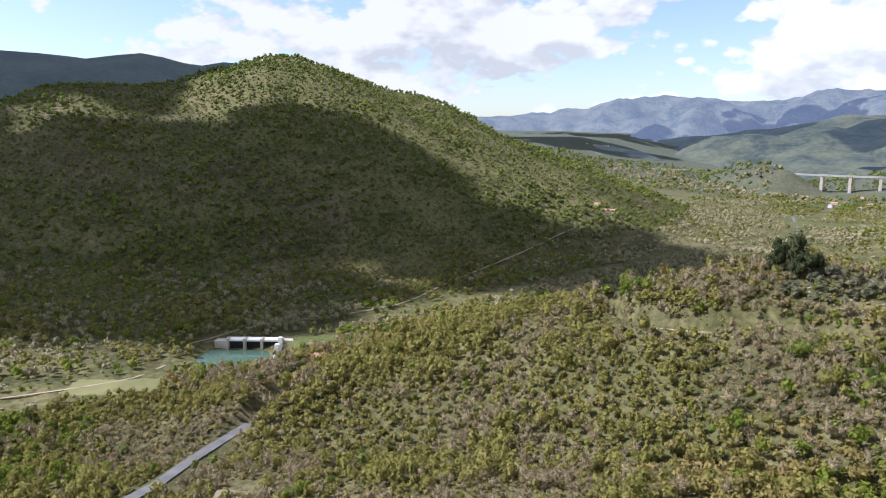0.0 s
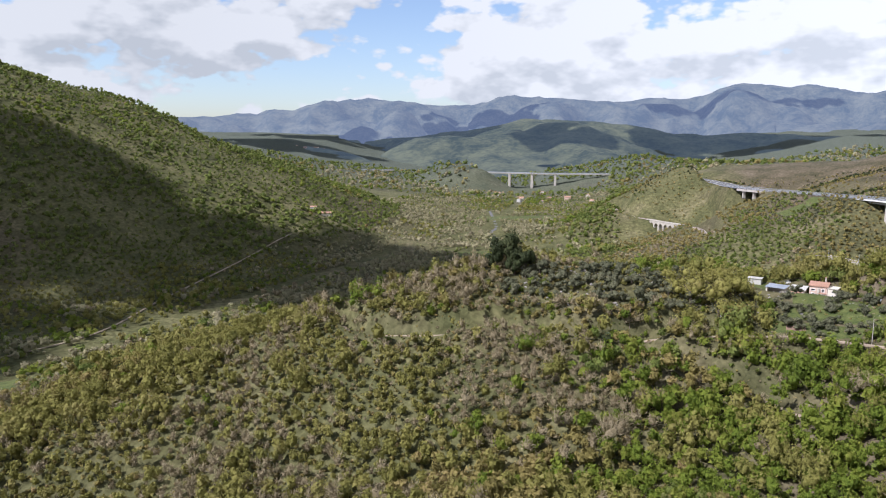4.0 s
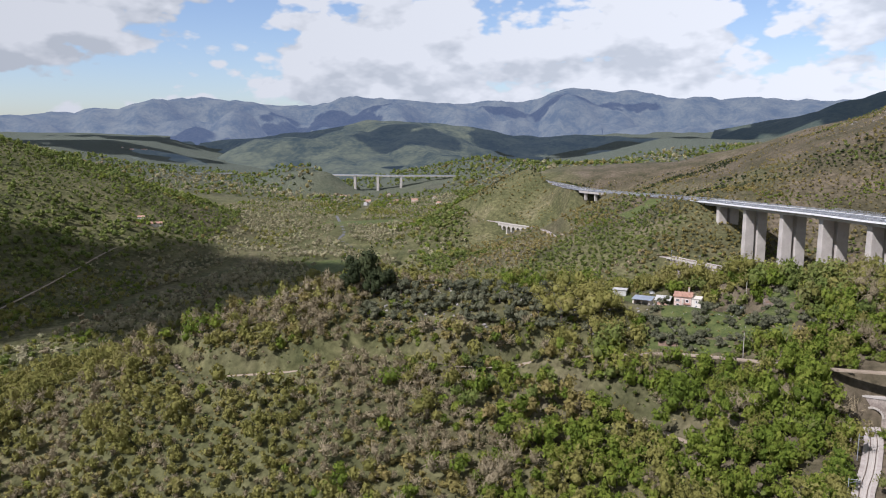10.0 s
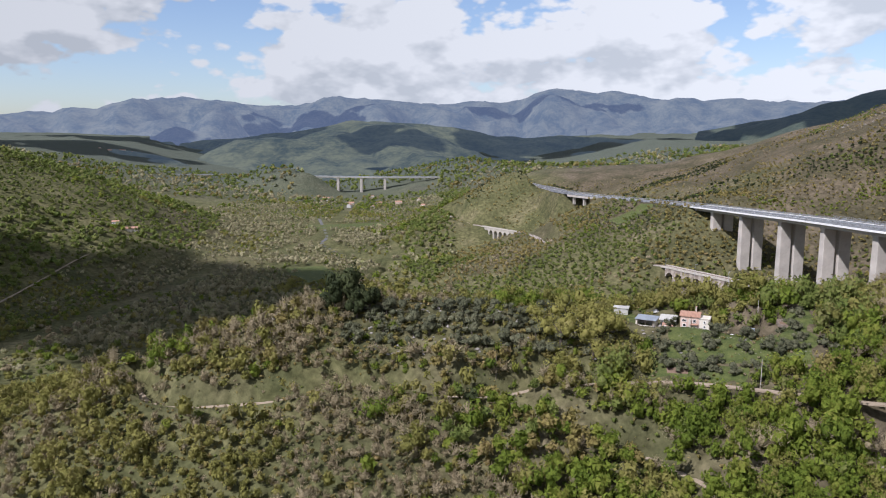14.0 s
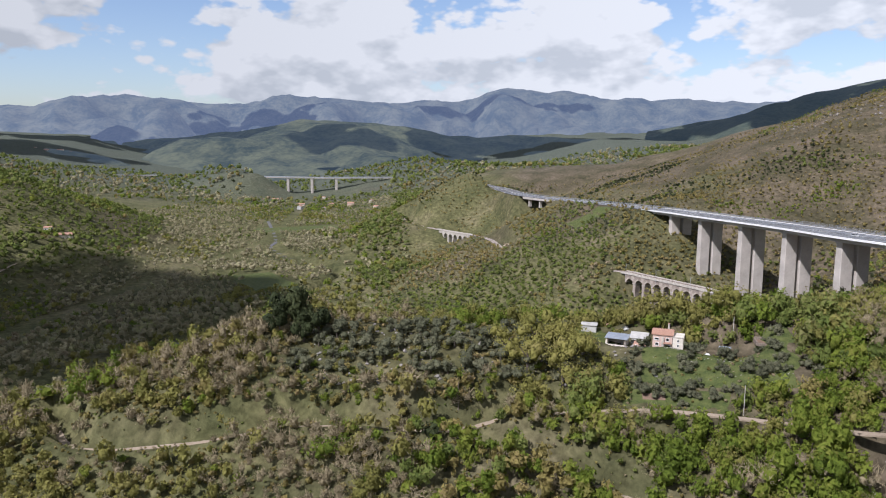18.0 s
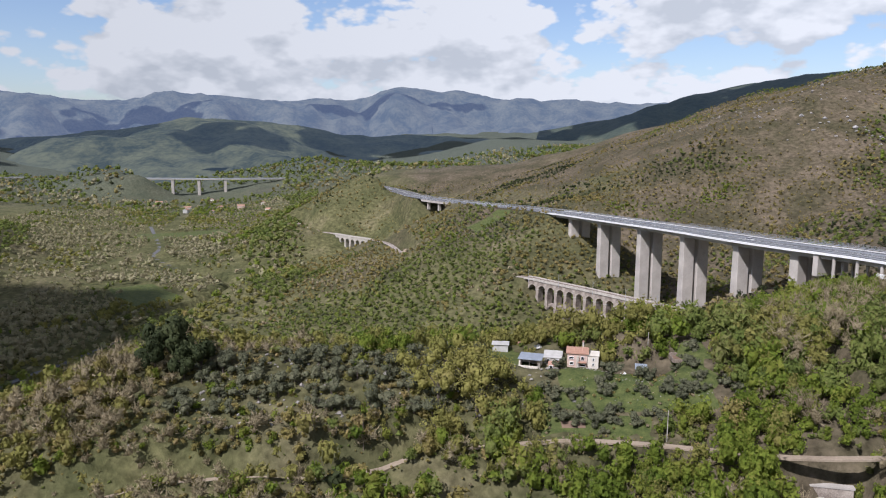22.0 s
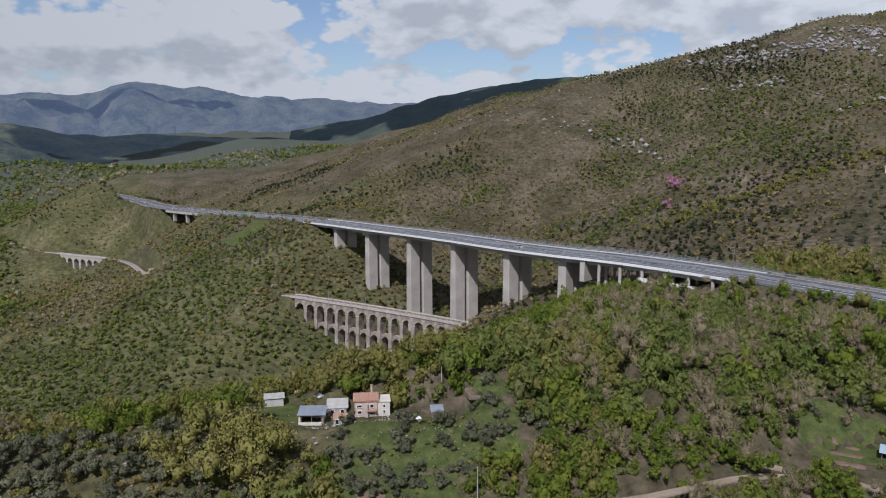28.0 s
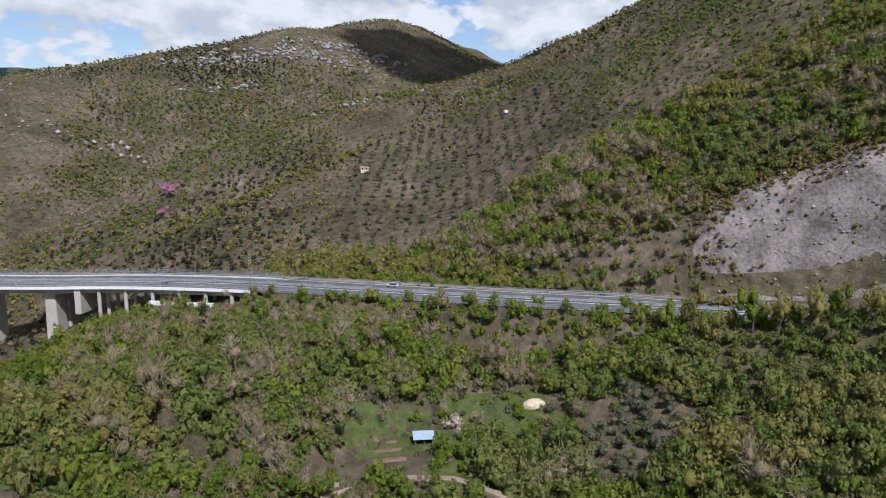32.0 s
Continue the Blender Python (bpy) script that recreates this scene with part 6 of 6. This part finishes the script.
def trunk_mesh(seed):
    g = random.Random(seed)
    bm = bmesh.new()
    rod(bm, (0, 0, -0.3), (0.03, 0.02, 0.75), 0.10, 0.07, 7)
    for i in range(4):
        a = 1.57 * i + g.uniform(-0.4, 0.4)
        rod(bm, (0.03, 0.02, 0.55), (0.45 * math.cos(a), 0.45 * math.sin(a), 1.15), 0.05, 0.02, 5)
    return mesh("trunk", bm, M_BARK)


TRUNKS = [trunk_mesh(i) for i in range(3)]
CROWNS = {k: tree_meshes(k, 5) for k in ("olive", "dark", "spring", "fresh", "bare", "pink", "blossom")}


def tree(kind, name, label, x, y, r, group, seed, sink=0.8, tall=1.0):
    g = random.Random(seed)
    holder = thing(name, label, "tree", x, y, at_ground(x, y), g.uniform(0, 360), group)
    holder.scale = (r, r, r * tall)
    link("trunk", TRUNKS[seed % 3], holder)
    link("crown", CROWNS[kind][seed % 5], holder, pose(0, 0, sink))


g = random.Random(17)
k = 0
for x0, y0, sx, sy, turn in GROVES:
    a = math.radians(turn)
    for i in range(int(sx / 5.0)):
        for j in range(int(sy / 5.0)):
            if g.random() < 0.16:
                continue
            u, v = -sx / 2 + (i + 0.5) * 5.0 + g.uniform(-1.1, 1.1), -sy / 2 + (j + 0.5) * 5.0 + g.uniform(-1.1, 1.1)
            x, y = x0 + u * math.cos(a) - v * math.sin(a), y0 + u * math.sin(a) + v * math.cos(a)
            if min(along(np.array([x]), np.array([y]), line)[0][0] - half for line, half, e in ROADS) < 1.5:
                continue
            tree("olive", "olive_tree", "grey-green olive tree in a dry grove", x, y, g.uniform(2.0, 2.9) if k < 120 and x < 100 else g.uniform(1.9, 2.6), "olive trees on the spur" if k < 120 else "olive trees", k)
            k += 1
for i in range(64):
    x, y = 50 + g.uniform(-25, 25), 268 + g.uniform(-15, 13)
    if min(along(np.array([x]), np.array([y]), line)[0][0] - half for line, half, e in ROADS) < 2.0:
        continue
    tree("olive", "olive_tree", "grey-green olive tree on green grass below the farm", x, y, g.uniform(1.3, 2.2), "olive trees below the farm", k)
    k += 1
for i in range(46):
    x, y = 144 + g.uniform(-22, 22), 208 + g.uniform(-22, 20)
    if min(along(np.array([x]), np.array([y]), line)[0][0] - half for line, half, e in ROADS) < 1.5:
        continue
    tree(g.choice(("fresh", "olive", "fresh", "bare")), "fruit_tree", "small fruit tree beside the garden plots", x, y, g.uniform(1.1, 2.2), "garden trees", k)
    k += 1
for x, y, r in ((-70, 292, 5.2), (-76, 289, 4.0), (-64, 288, 3.6), (-68, 286, 3.4)):
    tree("dark", "evergreen_oak", "large dark evergreen oak on the crest of the spur", x, y, r, "dark oaks", k, 1.15, 1.35)
    k += 1
for x, y, r in ((-2, 272, 5.4), (5, 276, 6.0), (1, 281, 5.4), (11, 273, 5.8), (-8, 277, 4.6), (7, 267, 5.0), (11, 280, 4.6), (-3, 266, 4.2)):
    tree("spring", "budding_oak", "tall yellow-green budding oak beside the farm", x, y, r, "budding oaks", k, 0.95, 1.12)
    k += 1
for x, y, r in ((308, 445, 4.2), (303, 438, 3.4), (274, 417, 3.0)):
    tree("pink", "judas_tree", "pink flowering judas tree on the scrubby slope", x, y, r, "pink trees", k)
    k += 1
tree("blossom", "blossom_tree", "pale blossoming fruit tree beside the garden", 146.5, 208, 2.4, "", k)
g = np.random.RandomState(31)
wood("scree_shrubs", "low brown shrubs dotted over the scree", "scrub", g.uniform(214, 246, 900), g.uniform(50, 158, 900), g.uniform(0.35, 1.3, 900), FAR_CROWN, 240)
e = np.concatenate([np.stack([g.uniform(213, 246, 160), 150 + g.normal(0, 5, 160)]), np.stack([239 + g.normal(0, 4, 420), g.uniform(52, 154, 420)]), np.stack([214 + g.normal(0, 1.2, 160), g.uniform(52, 156, 160)])], 1)
wood("scree_edge", "brown and green bushes along the edge of the scree", "scrub", e[0], e[1], g.uniform(0.6, 2.0, e.shape[1]), MID, 241)
# undergrowth between the lane and the olive grove, and on the bank above the railway cutting
for n, area, kind, what in ((260, (-118, 20, 258, 296), "scrub", "low scrub between the olive trees"), (130, (-118, 20, 258, 292), "spring", "budding saplings beside the lane"), (120, (-100, 60, 262, 300), "fresh", "fresh green bushes on the spur"),
                           (160, (62, 112, 196, 238), "scrub", "scrub on the bank above the railway cutting"), (110, (62, 112, 196, 238), "fresh", "green bushes on the bank above the railway cutting")):
    ux, uy = g.uniform(area[0], area[1], n), g.uniform(area[2], area[3], n)
    m = (along(ux, uy, LANE)[0] > 2.6) & ((uy > 264) | (ux > -40)) & (along(ux, uy, BRANCH)[0] > 2.4) & (along(ux, uy, RAILWAY)[0] > 4.0) & ~within(ux, uy, PATCHES, 1.0) & ~within(ux, uy, LAWNS[1:], 1.0) & (along(ux, uy, YARD)[0] > 14)
    wood("undergrowth", what, kind, ux[m], uy[m], g.uniform(0.7, 1.9, m.sum()), NEAR[kind], 250 + n)
# tall trees on the camera side of the motorway, bushes along the lane
for x, y, r in ((184, 160, 2.6), (183, 154, 3.0), (181, 147, 2.3), (182, 139, 3.2), (180, 133, 2.8), (179, 126, 3.3), (180, 120, 2.5), (178, 113, 3.0), (186, 168, 2.0), (177, 104, 2.8)):
    tree("spring" if k % 3 else "fresh", "poplar", "slender budding poplar beside the motorway", x, y, r, "poplars by the motorway", k, 1.35, 1.75)
    k += 1
hedge = np.array([p for p in smooth_path(LANE, 1.6) if p[0] > 44 and p[1] > 205])
for row, kind, what in ((0, "fresh", "fresh green bushes along the lane"), (1, "bare", "leafless saplings along the lane"), (2, "spring", "budding bushes along the lane")):
    pick = hedge[row::3]
    wood("lane_hedge", what, kind, pick[:, 0] - g.uniform(0.5, 2.0, len(pick)), pick[:, 1] - g.uniform(2.4, 5.0, len(pick)), g.uniform(1.2, 2.4, len(pick)), NEAR[kind], 270 + row)
rocks("rock_rubble", "pale rubble and broken blocks round the farm buildings", (g.uniform(22, 50, 130), 291 - 0.42 * (g.uniform(22, 50, 130) - 36) + g.normal(0, 4.5, 130), g.uniform(0.12, 0.38, 130)), M_STONE, 11)
pen = thing("ruined_pen", "roofless ruined pen with low rubble walls on the grass", "ruin", 68, 279, at_ground(68, 279), -15)
for x, y, sx, sy, sz in ((-2.4, 0, 0.45, 5.0, 1.3), (2.4, 0.3, 0.45, 4.4, 1.0), (0, 2.4, 4.8, 0.45, 1.7), (0, -2.4, 4.6, 0.4, 0.7)):
    block(pen, "wall", x, y, -0.5, sx, sy, sz * 0.6 + 0.5, M_WOOD)
block(pen, "floor", 0, 0, -0.4, 4.4, 4.4, 0.6, M_SOIL)
# olive orchard on the slope between the two viaducts and the motorway bridge
u, v = (a.ravel() for a in np.meshgrid(np.arange(-6, 7), np.arange(-9, 10)))
lx, ly = 106 + u * 5.6 - v * 1.6 + g.normal(0, 0.8, u.size), 640 + v * 5.8 + u * 1.2 + g.normal(0, 0.8, u.size)
m = (along(lx, ly, MOTORWAY)[0] > 16) & ~within(lx, ly, LAWNS[:1], 1.0)
wood("olive_orchard", "grey-green olive orchard on the slope below the motorway", "olive", lx[m], ly[m], g.uniform(1.4, 2.1, int(m.sum())), MID, 290)
# shrubs and saplings standing about the garden lawns
for kind, n, what in (("forest", 70, "green shrubs about the gardens"), ("fresh", 50, "bright green bushes about the gardens"), ("bare", 36, "leafless fruit bushes about the gardens"), ("olive", 46, "young olives about the gardens")):
    ux, uy = 150 + g.uniform(-30, 26, n), 196 + g.uniform(-42, 36, n)
    m = ~within(ux, uy, PATCHES, 1.2) & (np.hypot(ux - 136.5, uy - 212.5) > 6) & (np.hypot(ux - 160, uy - 191) > 5) & (along(ux, uy, MOTORWAY)[0] > 22) & (along(ux, uy, LANE)[0] > 2.5)
    wood("garden_shrubs", what, kind, ux[m], uy[m], g.uniform(0.8, 2.1, int(m.sum())), NEAR[kind], 300 + n)
# terrace edges of rough stone below the farm
for i, (x0, y0, x1, y1) in enumerate(((24, 283, 46, 276), (34, 274, 60, 266), (40, 264, 66, 257))):
    k0 = np.linspace(0, 1, 46)
    rocks("rock_terrace", "low rough stone terrace edge on the grass below the farm", (x0 + (x1 - x0) * k0 + g.normal(0, 0.2, 46), y0 + (y1 - y0) * k0 + g.normal(0, 0.5, 46), g.uniform(0.15, 0.35, 46)), M_ROCK, 12 + i)
rocks("rock_grove", "pale stones and bare rock between the olive trees", (g.uniform(-66, 4, 170), g.uniform(268, 292, 170), g.uniform(0.2, 0.6, 170)), M_ROCK, 16)
# lime-green thickets in the hollows of the brown slope
for x, y, wide, n in ((258, 599, 11, 90), (272, 604, 7, 50), (214, 586, 12, 70), (187, 606, 9, 60), (162, 694, 9, 40), (300, 628, 8, 30)):
    wood("thicket", "lime-green spring thicket on the brown slope", "fresh", x + g.normal(0, wide, n), y + g.normal(0, wide * 0.6, n), g.uniform(0.8, 2.0, n), FAR_CROWN, 320 + n)
# low heath and brambles on the open banks along the lane and the track
for kind, n, what in (("scrub", 1100, "low brown heath on the banks along the lane"), ("forest", 700, "low green brambles on the banks along the lane"), ("bare", 300, "dry stalks on the banks along the lane")):
    ux, uy = g.uniform(-138, 62, n), g.uniform(226, 274, n)
    m = (along(ux, uy, LANE)[0] > 1.9) & (along(ux, uy, BRANCH)[0] > 1.7) & ~within(ux, uy, PATCHES, 0.5)
    wood("heath", what, kind, ux[m], uy[m], g.uniform(0.4, 1.0, int(m.sum())), FAR_CROWN, 340 + n, 0.3)
